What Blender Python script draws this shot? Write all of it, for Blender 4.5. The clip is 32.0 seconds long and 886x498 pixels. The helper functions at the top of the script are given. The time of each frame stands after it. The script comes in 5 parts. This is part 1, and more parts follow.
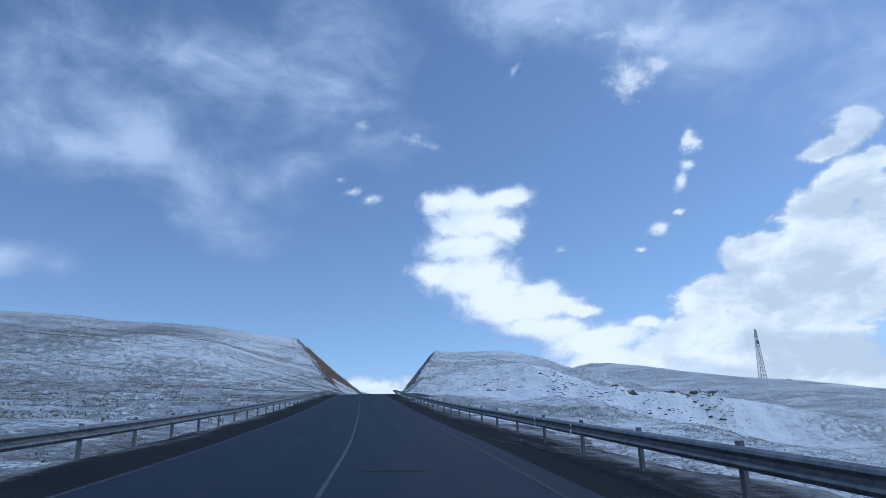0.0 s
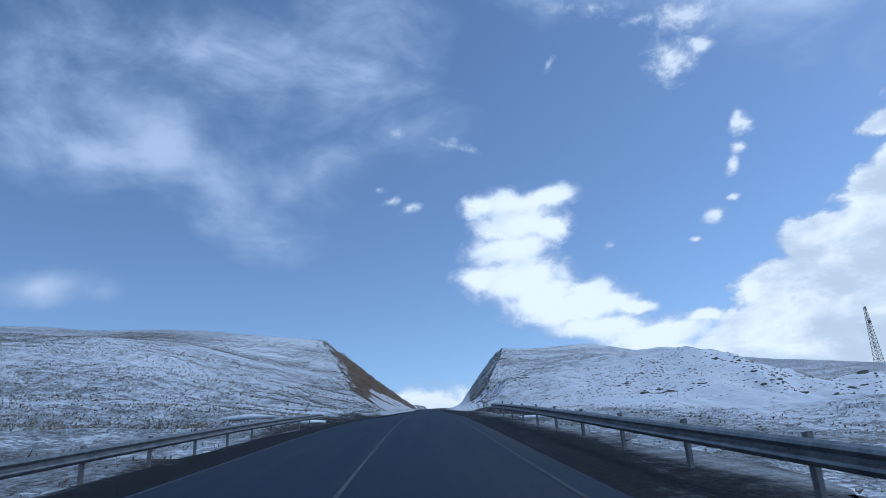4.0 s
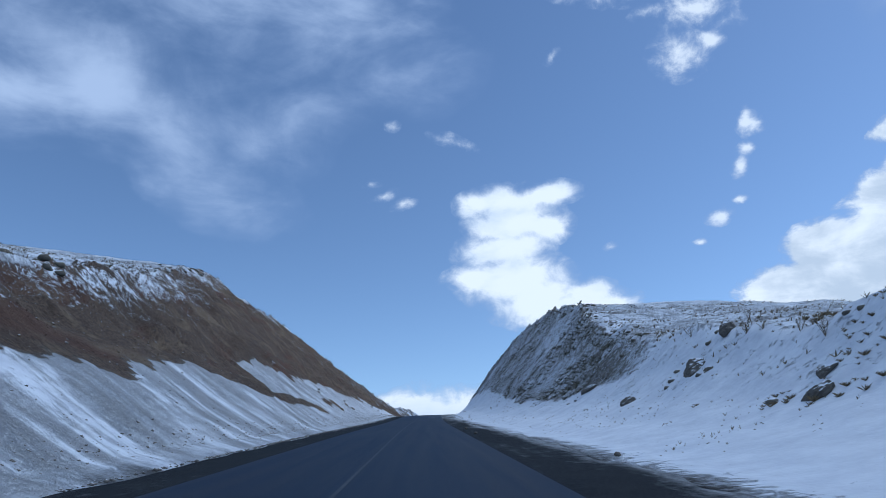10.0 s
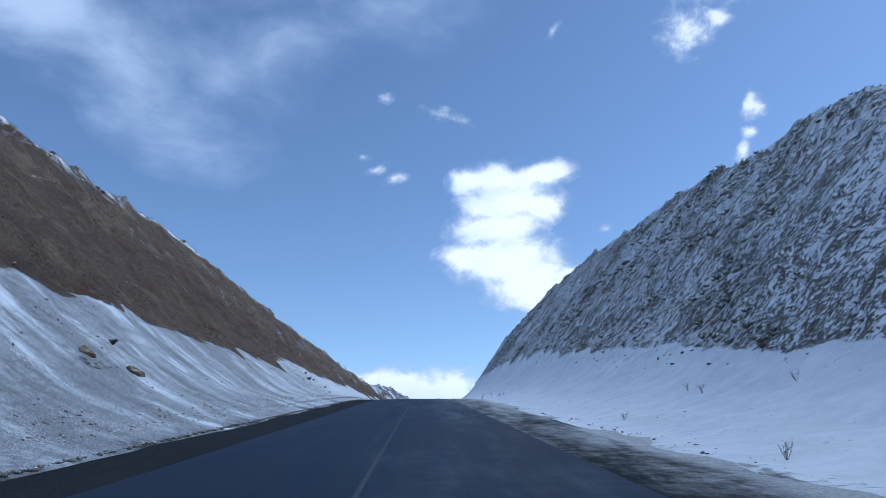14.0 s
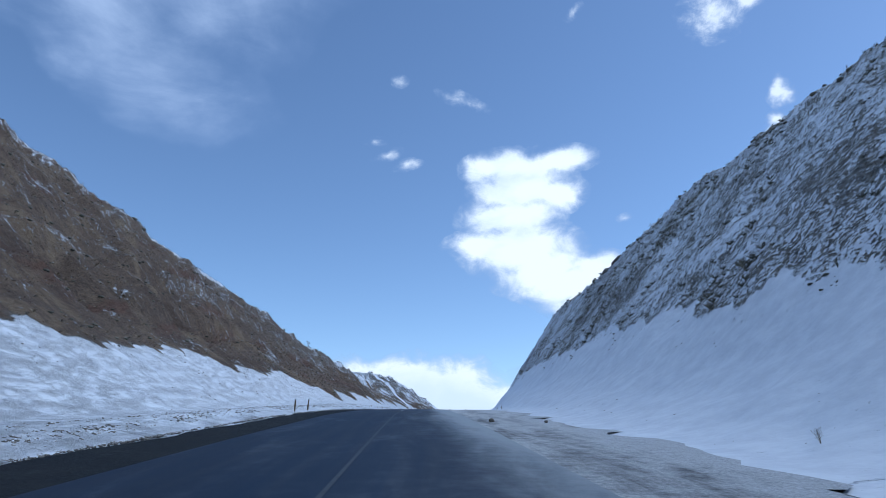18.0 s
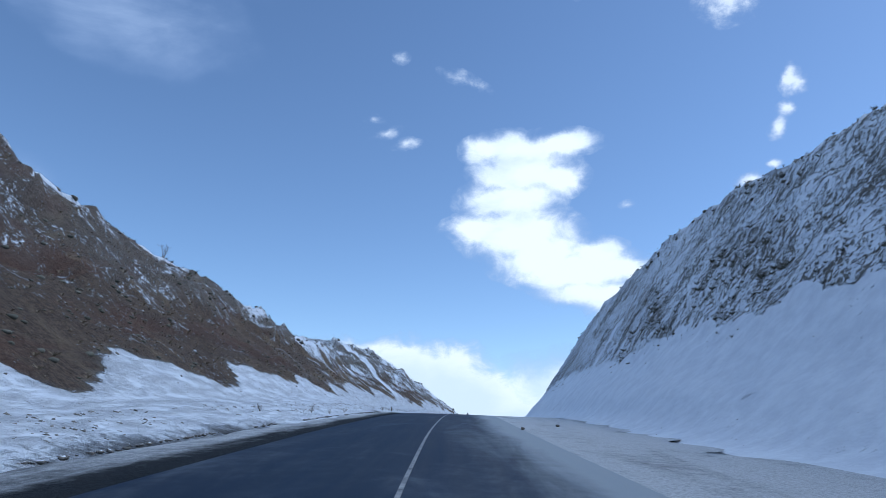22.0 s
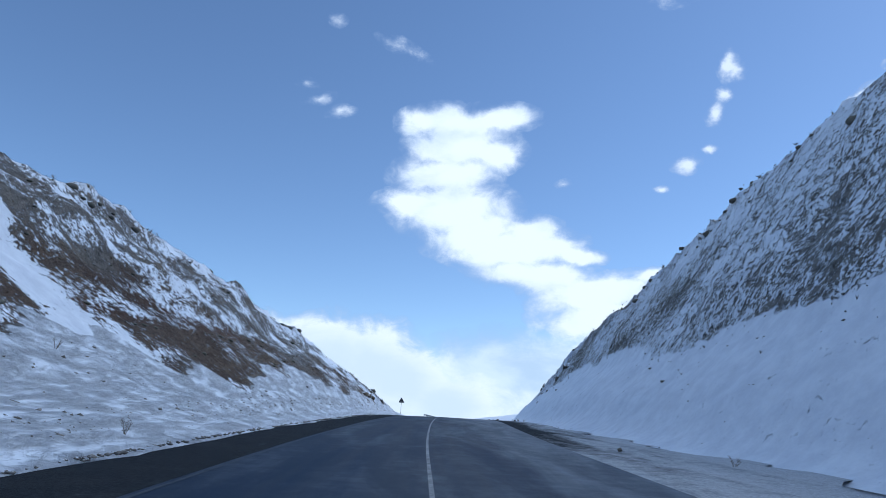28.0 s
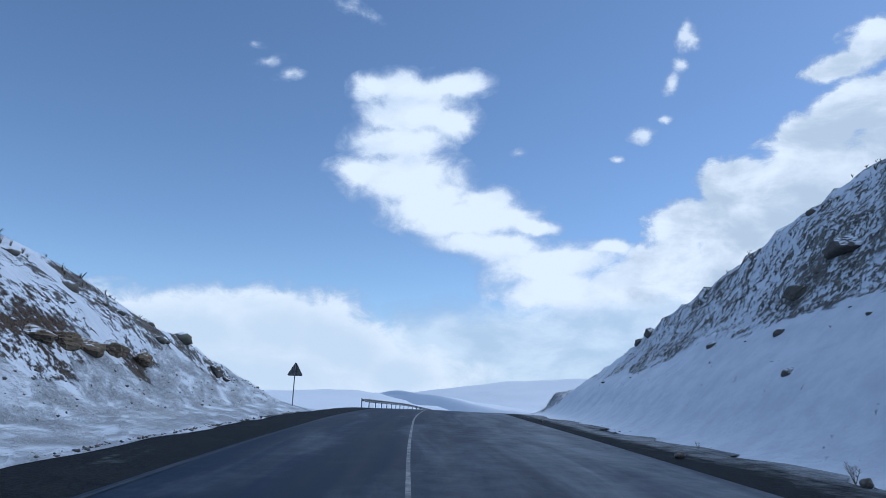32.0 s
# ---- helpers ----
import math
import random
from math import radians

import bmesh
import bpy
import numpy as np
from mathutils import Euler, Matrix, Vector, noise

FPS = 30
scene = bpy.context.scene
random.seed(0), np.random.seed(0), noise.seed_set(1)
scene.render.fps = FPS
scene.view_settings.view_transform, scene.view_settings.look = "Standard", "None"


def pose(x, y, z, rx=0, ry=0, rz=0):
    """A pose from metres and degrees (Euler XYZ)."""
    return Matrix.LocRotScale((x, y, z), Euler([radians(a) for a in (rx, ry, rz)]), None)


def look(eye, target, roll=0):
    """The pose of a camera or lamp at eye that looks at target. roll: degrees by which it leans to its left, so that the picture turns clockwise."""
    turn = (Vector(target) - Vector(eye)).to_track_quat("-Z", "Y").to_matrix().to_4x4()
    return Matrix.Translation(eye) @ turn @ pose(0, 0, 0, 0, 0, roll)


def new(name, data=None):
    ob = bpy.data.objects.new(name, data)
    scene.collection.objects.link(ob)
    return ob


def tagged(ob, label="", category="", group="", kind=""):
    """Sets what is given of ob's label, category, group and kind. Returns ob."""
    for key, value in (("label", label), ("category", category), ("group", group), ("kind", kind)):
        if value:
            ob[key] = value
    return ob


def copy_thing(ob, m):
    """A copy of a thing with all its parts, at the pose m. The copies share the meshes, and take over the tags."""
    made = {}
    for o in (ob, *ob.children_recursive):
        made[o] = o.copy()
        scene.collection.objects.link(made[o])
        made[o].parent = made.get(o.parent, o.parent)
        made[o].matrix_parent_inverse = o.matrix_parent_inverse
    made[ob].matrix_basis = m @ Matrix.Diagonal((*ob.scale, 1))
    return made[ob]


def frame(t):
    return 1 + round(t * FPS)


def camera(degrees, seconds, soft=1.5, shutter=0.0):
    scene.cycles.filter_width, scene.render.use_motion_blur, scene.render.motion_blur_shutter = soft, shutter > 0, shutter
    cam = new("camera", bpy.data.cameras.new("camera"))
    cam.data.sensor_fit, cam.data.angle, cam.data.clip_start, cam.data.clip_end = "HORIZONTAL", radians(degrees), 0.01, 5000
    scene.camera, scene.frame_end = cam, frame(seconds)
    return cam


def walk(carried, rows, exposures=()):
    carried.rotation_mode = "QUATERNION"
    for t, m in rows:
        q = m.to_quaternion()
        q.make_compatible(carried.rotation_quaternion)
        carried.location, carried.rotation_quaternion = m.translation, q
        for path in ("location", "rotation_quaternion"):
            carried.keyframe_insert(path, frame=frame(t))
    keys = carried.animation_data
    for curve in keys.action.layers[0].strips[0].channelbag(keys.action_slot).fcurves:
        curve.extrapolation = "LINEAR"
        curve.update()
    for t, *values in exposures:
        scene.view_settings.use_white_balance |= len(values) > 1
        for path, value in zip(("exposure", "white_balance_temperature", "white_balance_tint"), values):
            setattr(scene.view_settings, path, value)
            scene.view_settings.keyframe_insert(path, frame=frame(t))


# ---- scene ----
cam = camera(65.0, 32.0, 0.5, 0.04)
PATH = [
    (0.0, pose(-0.85, 0.00, 0.01, 108.15, 1.34, -6.80)),
    (0.5, pose(-0.31, 10.83, 1.24, 108.26, 1.65, -5.47)),
    (1.0, pose(0.11, 21.79, 2.50, 108.39, 2.01, -4.35)),
    (1.5, pose(0.35, 32.84, 3.80, 108.55, 2.46, -3.52)),
    (2.0, pose(0.48, 43.98, 5.16, 108.65, 2.95, -2.96)),
    (2.5, pose(0.58, 55.20, 6.56, 108.75, 3.32, -2.60)),
    (3.0, pose(0.66, 66.48, 8.03, 108.85, 3.53, -2.35)),
    (3.5, pose(0.74, 77.83, 9.52, 108.96, 3.91, -2.19)),
    (5.5, pose(1.51, 125.30, 15.60, 109.16, 2.79, -2.07)),
    (6.0, pose(1.81, 137.48, 17.05, 108.96, 2.37, -1.72)),
    (6.5, pose(2.14, 149.72, 18.43, 108.93, 2.33, -1.29)),
    (7.0, pose(2.51, 162.05, 19.73, 109.06, 2.40, -1.00)),
    (7.5, pose(2.92, 174.44, 21.01, 109.23, 2.47, -1.09)),
    (8.0, pose(3.37, 186.85, 22.29, 109.39, 2.49, -1.46)),
    (8.5, pose(3.80, 199.24, 23.62, 109.46, 2.26, -1.94)),
    (9.0, pose(4.21, 211.54, 25.01, 109.43, 2.18, -2.40)),
    (9.5, pose(4.61, 223.78, 26.37, 109.38, 2.40, -2.80)),
    (10.0, pose(5.03, 235.93, 27.67, 109.28, 2.50, -3.33)),
    (10.5, pose(5.44, 247.95, 28.98, 109.11, 2.51, -3.92)),
    (11.0, pose(5.84, 259.92, 30.31, 108.80, 2.49, -4.53)),
    (11.5, pose(6.20, 271.85, 31.64, 108.48, 2.47, -4.94)),
    (12.0, pose(6.49, 283.72, 32.94, 108.19, 2.21, -5.15)),
    (12.5, pose(6.75, 295.50, 34.22, 108.00, 1.98, -5.22)),
    (13.0, pose(7.02, 307.18, 35.48, 107.86, 1.67, -4.99)),
    (13.5, pose(7.36, 318.77, 36.73, 107.73, 1.30, -4.82)),
    (14.0, pose(7.78, 330.25, 37.98, 107.65, 0.88, -4.74)),
    (14.5, pose(8.25, 341.65, 39.23, 107.69, 0.70, -4.64)),
    (16.5, pose(11.21, 385.33, 44.31, 107.46, -0.16, -4.66)),
    (17.0, pose(11.66, 395.43, 45.50, 107.24, -0.25, -4.40)),
    (17.5, pose(12.05, 405.46, 46.63, 107.05, -0.30, -4.16)),
    (18.0, pose(12.41, 415.48, 47.65, 106.90, -0.25, -4.04)),
    (18.5, pose(12.74, 425.48, 48.61, 106.73, -0.45, -4.12)),
    (19.0, pose(13.06, 435.43, 49.56, 106.61, -0.67, -4.21)),
    (19.5, pose(13.35, 445.28, 50.49, 106.56, -1.10, -4.39)),
    (20.0, pose(13.63, 455.03, 51.39, 106.44, -1.73, -4.68)),
    (20.5, pose(13.91, 464.72, 52.23, 106.21, -1.86, -4.80)),
    (21.0, pose(14.20, 474.31, 52.99, 106.03, -1.85, -4.82)),
    (21.5, pose(14.47, 483.79, 53.70, 105.83, -1.91, -4.86)),
    (22.0, pose(14.75, 493.13, 54.38, 105.68, -1.99, -4.90)),
    (22.5, pose(15.12, 502.35, 55.02, 105.53, -2.09, -5.16)),
    (23.0, pose(15.64, 511.46, 55.64, 105.41, -2.11, -5.68)),
    (23.5, pose(16.32, 520.52, 56.23, 105.26, -2.02, -6.33)),
    (24.0, pose(17.14, 529.56, 56.80, 105.09, -1.99, -7.00)),
    (24.5, pose(18.10, 538.45, 57.35, 104.94, -2.06, -7.61)),
    (25.0, pose(19.18, 547.27, 57.90, 104.78, -2.15, -8.15)),
    (25.5, pose(20.34, 556.00, 58.43, 104.70, -2.44, -8.79)),
    (27.5, pose(24.39, 588.77, 59.65, 104.34, -2.89, -10.64)),
    (28.0, pose(25.66, 596.95, 59.95, 104.19, -2.79, -10.97)),
    (28.5, pose(26.96, 605.16, 60.24, 104.00, -2.66, -11.31)),
    (29.0, pose(28.32, 613.39, 60.53, 103.74, -2.60, -11.68)),
    (29.5, pose(29.75, 621.69, 60.81, 103.49, -2.47, -12.13)),
    (30.0, pose(31.26, 630.02, 61.07, 103.19, -2.38, -12.61)),
    (30.5, pose(32.87, 638.41, 61.31, 102.89, -2.18, -13.08)),
    (31.0, pose(34.53, 646.95, 61.55, 102.63, -2.23, -13.64)),
    (31.5, pose(36.24, 655.57, 61.78, 102.39, -2.30, -14.26)),
    (32.0, pose(38.00, 664.28, 62.04, 102.11, -2.32, -14.88)),
]
walk(cam, PATH, [(0.0, -0.05, 5600.0, 6.5), (7.0, -0.05, 5600.0, 6.5), (9.0, -0.04, 5600.0, 6.5), (11.0, -0.06, 5600.0, 6.5), (13.0, 0.13, 5600.0, 6.5), (18.0, 0.14, 5600.0, 6.5), (22.0, 0.14, 5600.0, 6.5), (29.0, 0.06, 5600.0, 6.5), (32.0, -0.14, 5600.0, 6.5)])

# ---- sky, sun ----
SUN_EL, SUN_AZ = 46.0, 84.0   # degrees above the horizon, and to the right of straight ahead
world = bpy.data.worlds.new("sky")
scene.world = world
world.use_nodes = True
wn, wl = world.node_tree.nodes, world.node_tree.links
sky = wn.new("ShaderNodeTexSky")
sky.sky_type, sky.sun_disc = "NISHITA", False
sky.sun_elevation, sky.sun_rotation = radians(SUN_EL), radians(SUN_AZ)
sky.altitude, sky.air_density, sky.dust_density, sky.ozone_density = 2200.0, 1.0, 1.4, 1.5
wn["Background"].inputs["Strength"].default_value = 0.14
wl.new(sky.outputs[0], wn["Background"].inputs["Color"])
sun_data = bpy.data.lights.new("sun", "SUN")
sun_data.energy, sun_data.angle, sun_data.color = 2.25, radians(20), (1.0, 0.965, 0.92)
sun = new("sun", sun_data)
az, el = radians(SUN_AZ), radians(SUN_EL)
sun.matrix_basis = look((math.sin(az) * math.cos(el) * 900, 330 + math.cos(az) * math.cos(el) * 900, math.sin(el) * 900), (0, 330, 0))


# ---- material kit ----
class Kit:
    """A node material with short calls for nodes and links."""

    def __init__(self, name):
        self.mat = bpy.data.materials.new(name)
        self.mat.use_nodes = True
        self.n, self.l = self.mat.node_tree.nodes, self.mat.node_tree.links
        self.bsdf = self.n["Principled BSDF"]

    def put(self, value, socket):
        if isinstance(value, bpy.types.NodeSocket):
            self.l.new(value, socket)
        elif value is not None:
            socket.default_value = value

    def math(self, op, a, b=None, c=None, clamp=False):
        m = self.n.new("ShaderNodeMath")
        m.operation, m.use_clamp = op, clamp
        for i, v in enumerate((a, b, c)):
            self.put(v, m.inputs[i])
        return m.outputs[0]

    def attr(self, name):
        a = self.n.new("ShaderNodeAttribute")
        a.attribute_name = name
        return a

    def coords(self, kind="Object"):
        return self.n.new("ShaderNodeTexCoord").outputs[kind]

    def mapped(self, vec, scale=(1, 1, 1), loc=(0, 0, 0), rot=(0, 0, 0)):
        m = self.n.new("ShaderNodeMapping")
        self.put(vec, m.inputs[0])
        m.inputs["Location"].default_value, m.inputs["Rotation"].default_value, m.inputs["Scale"].default_value = loc, rot, scale
        return m.outputs[0]

    def noise(self, vec, scale, detail=4.0, rough=0.55, warp=0.0):
        t = self.n.new("ShaderNodeTexNoise")
        self.put(vec, t.inputs["Vector"])
        t.inputs["Scale"].default_value, t.inputs["Detail"].default_value = scale, detail
        t.inputs["Roughness"].default_value, t.inputs["Distortion"].default_value = rough, warp
        return t.outputs["Fac"]

    def step(self, x, lo, hi):
        m = self.n.new("ShaderNodeMapRange")
        m.interpolation_type = "SMOOTHSTEP"
        self.put(x, m.inputs["Value"])
        self.put(lo, m.inputs["From Min"])
        self.put(hi, m.inputs["From Max"])
        return m.outputs[0]

    def mix(self, fac, a, b):
        m = self.n.new("ShaderNodeMix")
        m.data_type = "RGBA"
        self.put(fac, m.inputs[0])
        self.put(a if isinstance(a, bpy.types.NodeSocket) else (*a, 1), m.inputs[6])
        self.put(b if isinstance(b, bpy.types.NodeSocket) else (*b, 1), m.inputs[7])
        return m.outputs[2]

    def bump(self, height, strength, distance):
        b = self.n.new("ShaderNodeBump")
        self.put(height, b.inputs["Height"])
        b.inputs["Strength"].default_value, b.inputs["Distance"].default_value = strength, distance
        self.l.new(b.outputs[0], self.bsdf.inputs["Normal"])

    def done(self, color, rough=0.8, metal=0.0, spec=0.5):
        self.put(color if isinstance(color, bpy.types.NodeSocket) else (*color, 1), self.bsdf.inputs["Base Color"])
        self.put(rough, self.bsdf.inputs["Roughness"])
        self.put(metal, self.bsdf.inputs["Metallic"])
        self.put(spec, self.bsdf.inputs["Specular IOR Level"])
        return self.mat


def plain(name, a, b, scale, rough=0.7, metal=0.0, bump=0.0):
    """Two tones mixed by noise at two scales, with fine relief."""
    k = Kit(name)
    p = k.coords()
    f = k.math("ADD", k.math("MULTIPLY", k.noise(p, scale, 5), 0.6), k.math("MULTIPLY", k.noise(p, scale * 7, 3), 0.4))
    if bump:
        k.bump(f, 0.6, bump)
    return k.done(k.mix(k.step(f, 0.35, 0.65), a, b), rough, metal)


SNOW, SNOW_SHADE = (0.67, 0.735, 0.825), (0.56, 0.62, 0.715)


def ground_material():
    """Snow over earth, scrub, scree and gravel; the share of bare ground and its kind are laid out with the terrain."""
    k = Kit("snowy_ground")
    uv, obj = k.attr("slope").outputs["Vector"], k.coords()
    bare, earth, stony, scree, face, growth = (k.attr(a).outputs["Fac"] for a in ("bare", "earth", "stony", "scree", "face", "growth"))
    fine = k.noise(obj, 5.0, 6, 0.75)
    grain = k.noise(obj, 14.0, 4, 0.7)
    fur = k.noise(k.mapped(uv, (1.15, 2.5, 1), rot=(0, 0, 0.35)), 1.0, 7, 0.72, 0.5)
    broad = k.noise(obj, 0.05, 3)
    # open slopes: small tufts and specks in the snow
    face = k.step(k.math("ADD", face, k.math("MULTIPLY", k.math("SUBTRACT", fur, 0.5), 1.4)), 0.42, 0.58)
    scree = k.math("MULTIPLY", scree, k.math("SUBTRACT", 1.0, face))
    speck = k.math("ADD", k.math("MULTIPLY", k.noise(obj, 3.2, 5, 0.8, 0.3), 0.65), k.math("MULTIPLY", k.noise(obj, 0.5, 5, 0.65, 0.3), 0.35))
    speck = k.math("MULTIPLY_ADD", k.math("SUBTRACT", broad, 0.5), 0.15, speck)
    edge = k.math("MULTIPLY_ADD", bare, 0.50, 0.285)
    open_ground = k.math("SUBTRACT", 1.0, k.step(speck, k.math("SUBTRACT", edge, 0.10), k.math("ADD", edge, 0.10)))
    # the faces of the cutting: growth and rock where the field is above nought
    clump = k.noise(k.mapped(uv, (1.5, 1.6, 1), rot=(0, 0, 0.35)), 1.0, 7, 0.74, 0.3)
    clad = k.step(k.math("ADD", growth, k.math("ADD", k.math("MULTIPLY", k.math("SUBTRACT", clump, 0.5), 2.4), k.math("MULTIPLY", k.math("SUBTRACT", fine, 0.5), 2.9))), -0.09, 0.09)
    # scree below the rock: chutes of snow between streaks of grit that run down the slope
    run = k.noise(k.mapped(uv, (0.30, 0.09, 1), rot=(0, 0, 0.10)), 1.0, 8, 0.66, 0.5)
    lane = k.noise(k.mapped(uv, (1.3, 0.22, 1), rot=(0, 0, 0.10)), 1.0, 6, 0.68, 0.6)
    mott = k.noise(k.mapped(uv, (0.55, 1.25, 1)), 1.0, 7, 0.68, 0.25)
    chute = k.math("MULTIPLY_ADD", run, 0.6, k.math("MULTIPLY_ADD", lane, 0.25, k.math("MULTIPLY", mott, 0.15)))
    calm = k.math("SUBTRACT", 1.0, k.attr("calm").outputs["Fac"])
    chute = k.math("ADD", k.math("MULTIPLY", chute, calm), k.math("MULTIPLY", k.math("MULTIPLY_ADD", mott, 0.75, k.math("MULTIPLY", chute, 0.25)), k.attr("calm").outputs["Fac"]))
    grit_cover = k.math("MULTIPLY", k.math("SUBTRACT", 1.0, k.step(chute, 0.37, 0.60)), k.step(k.math("ADD", fine, grain), 0.62, 1.10))
    stones = k.step(k.math("MULTIPLY_ADD", k.noise(k.mapped(uv, (2.2, 1.6, 1)), 1.0, 5, 0.8), 1.0, k.math("MULTIPLY", chute, -0.35)), 0.42, 0.47)
    grit_cover = k.math("MAXIMUM", k.math("MULTIPLY", grit_cover, k.math("MULTIPLY_ADD", calm, 0.45, 0.32)), k.math("MULTIPLY", stones, 0.42))
    bared = k.math("ADD", k.math("MULTIPLY", open_ground, k.math("SUBTRACT", 1.0, k.math("MAXIMUM", face, scree))), k.math("ADD", k.math("MULTIPLY", clad, face), k.math("MULTIPLY", grit_cover, scree)), None, True)
    # brown earth: rust, tan and dark patches, beds that run along the face
    bed = k.noise(k.mapped(uv, (0.07, 0.42, 1), rot=(0, 0, -0.05)), 1.0, 7, 0.64, 0.5)
    blot = k.noise(k.mapped(uv, (0.30, 0.17, 1), rot=(0, 0, 0.2)), 1.0, 7, 0.66, 0.6)
    brown = k.mix(k.step(fine, 0.34, 0.68), (0.060, 0.047, 0.039), (0.190, 0.140, 0.105))
    brown = k.mix(k.math("MULTIPLY", k.step(blot, 0.52, 0.64), 0.75), brown, k.mix(k.step(fur, 0.35, 0.65), (0.145, 0.110, 0.078), (0.290, 0.224, 0.158)))
    brown = k.mix(k.math("MULTIPLY", k.step(bed, 0.52, 0.62), 0.65), brown, k.mix(fine, (0.060, 0.046, 0.040), (0.150, 0.122, 0.104)))
    brown = k.mix(k.math("MULTIPLY", k.step(k.noise(k.mapped(uv, (0.05, 0.20, 1), (4, 9, 0)), 1.0, 6, 0.6, 0.4), 0.53, 0.63), 0.7), brown, k.mix(fine, (0.075, 0.038, 0.029), (0.160, 0.088, 0.064)))
    wide = k.noise(k.mapped(uv, (0.055, 0.10, 1), (2, 5, 0), rot=(0, 0, 0.5)), 1.0, 8, 0.62, 0.8)
    brown = k.mix(k.math("MULTIPLY", k.step(wide, 0.53, 0.62), 0.6), brown, k.mix(fine, (0.040, 0.029, 0.025), (0.105, 0.076, 0.060)))
    brown = k.mix(k.math("MULTIPLY", k.math("SUBTRACT", 1.0, k.step(wide, 0.36, 0.45)), 0.6), brown, k.mix(fine, (0.160, 0.122, 0.088), (0.330, 0.260, 0.188)))
    brown = k.mix(k.math("MULTIPLY", k.step(fur, 0.54, 0.66), 0.55), brown, (0.045, 0.034, 0.030))
    scrub = k.mix(k.step(k.math("ADD", k.math("MULTIPLY", fur, 0.6), k.math("MULTIPLY", fine, 0.4)), 0.38, 0.62), (0.098, 0.105, 0.110), (0.315, 0.316, 0.308))
    scrub = k.mix(k.math("MULTIPLY", k.step(blot, 0.50, 0.62), 0.4), scrub, k.mix(fine, (0.100, 0.090, 0.072), (0.260, 0.232, 0.185)))
    grit = k.mix(k.step(k.noise(obj, 9.0, 4, 0.75), 0.36, 0.66), (0.012, 0.015, 0.019), (0.052, 0.058, 0.064))
    rubble = k.mix(k.step(grain, 0.33, 0.66), (0.32, 0.33, 0.345), (0.55, 0.565, 0.59))
    soil = k.mix(stony, k.mix(scree, k.mix(earth, scrub, brown), rubble), grit)
    white = k.mix(k.step(k.noise(obj, 0.9, 6, 0.65), 0.3, 0.7), SNOW_SHADE, SNOW)
    relief = k.math("ADD", k.math("MULTIPLY", fur, 1.1), k.math("MULTIPLY_ADD", blot, 0.8, k.math("MULTIPLY", fine, 0.7)))
    k.bump(k.math("ADD", k.math("MULTIPLY", k.noise(obj, 0.35, 5), 0.6), k.math("MULTIPLY", bared, relief)), 0.9, 0.42)
    return k.done(k.mix(bared, white, soil), k.math("MULTIPLY_ADD", bared, 0.3, 0.6), 0.0, 0.25)


def asphalt_material():
    """Dark asphalt with a lighter worn track, tar seams and thin snow dust blown over it further up."""
    k = Kit("asphalt")
    uv, obj = k.attr("lane").outputs["Vector"], k.coords()
    grain = k.noise(obj, 38.0, 3, 0.7)
    stain = k.noise(k.mapped(uv, (1.6, 0.05, 1)), 1.0, 5, 0.6, 0.3)
    blot = k.noise(obj, 0.5, 5, 0.6)
    base = k.mix(k.step(stain, 0.3, 0.7), (0.0014, 0.0083, 0.0255), (0.0034, 0.0140, 0.0390))
    base = k.mix(k.math("MULTIPLY", k.step(blot, 0.55, 0.75), 0.35), base, (0.009, 0.020, 0.038))
    base = k.mix(k.math("MULTIPLY", k.step(grain, 0.55, 0.75), 0.4), base, (0.013, 0.029, 0.046))
    dust = k.attr("dust").outputs["Fac"]
    drift = k.math("ADD", k.math("MULTIPLY", k.noise(k.mapped(uv, (0.55, 0.09, 1), rot=(0, 0, 0.35)), 1.0, 6, 0.65, 0.8), 0.7), k.math("MULTIPLY", k.noise(obj, 1.4, 5, 0.7), 0.3))
    powder = k.math("MULTIPLY", k.step(k.math("ADD", drift, k.math("SUBTRACT", dust, 0.5)), 0.22, 0.85), 0.42)
    k.bump(grain, 0.5, 0.006)
    return k.done(k.mix(powder, base, (0.555, 0.64, 0.715)), k.math("MULTIPLY_ADD", stain, 0.2, 0.52), 0.0, 0.17)



def verge_material():
    """Dark road grit, dusted or drifted over with snow where the verge is marked for it."""
    k = Kit("verge_grit")
    uv, obj = k.attr("lane").outputs["Vector"], k.coords()
    g = k.noise(obj, 14.0, 5, 0.8)
    base = k.mix(k.step(g, 0.36, 0.66), (0.006, 0.009, 0.013), (0.026, 0.032, 0.040))
    base = k.mix(k.math("MULTIPLY", k.step(k.noise(obj, 0.7, 5), 0.45, 0.7), 0.35), base, (0.032, 0.036, 0.041))
    d = k.math("ADD", k.math("MULTIPLY", k.noise(k.mapped(uv, (0.7, 0.09, 1), rot=(0, 0, 0.06)), 1.0, 7, 0.68, 0.6), 0.62), k.math("MULTIPLY", k.noise(obj, 1.7, 6, 0.7), 0.38))
    cover = k.step(k.math("MULTIPLY_ADD", k.attr("dust").outputs["Fac"], 0.36, k.math("SUBTRACT", d, 0.18)), 0.39, 0.74)
    cover = k.math("MULTIPLY", cover, 0.88)
    k.bump(k.math("ADD", g, d), 0.8, 0.05)
    return k.done(k.mix(cover, base, k.mix(k.step(g, 0.3, 0.7), (0.30, 0.33, 0.37), (0.62, 0.67, 0.735))), 0.9, 0.0, 0.1)


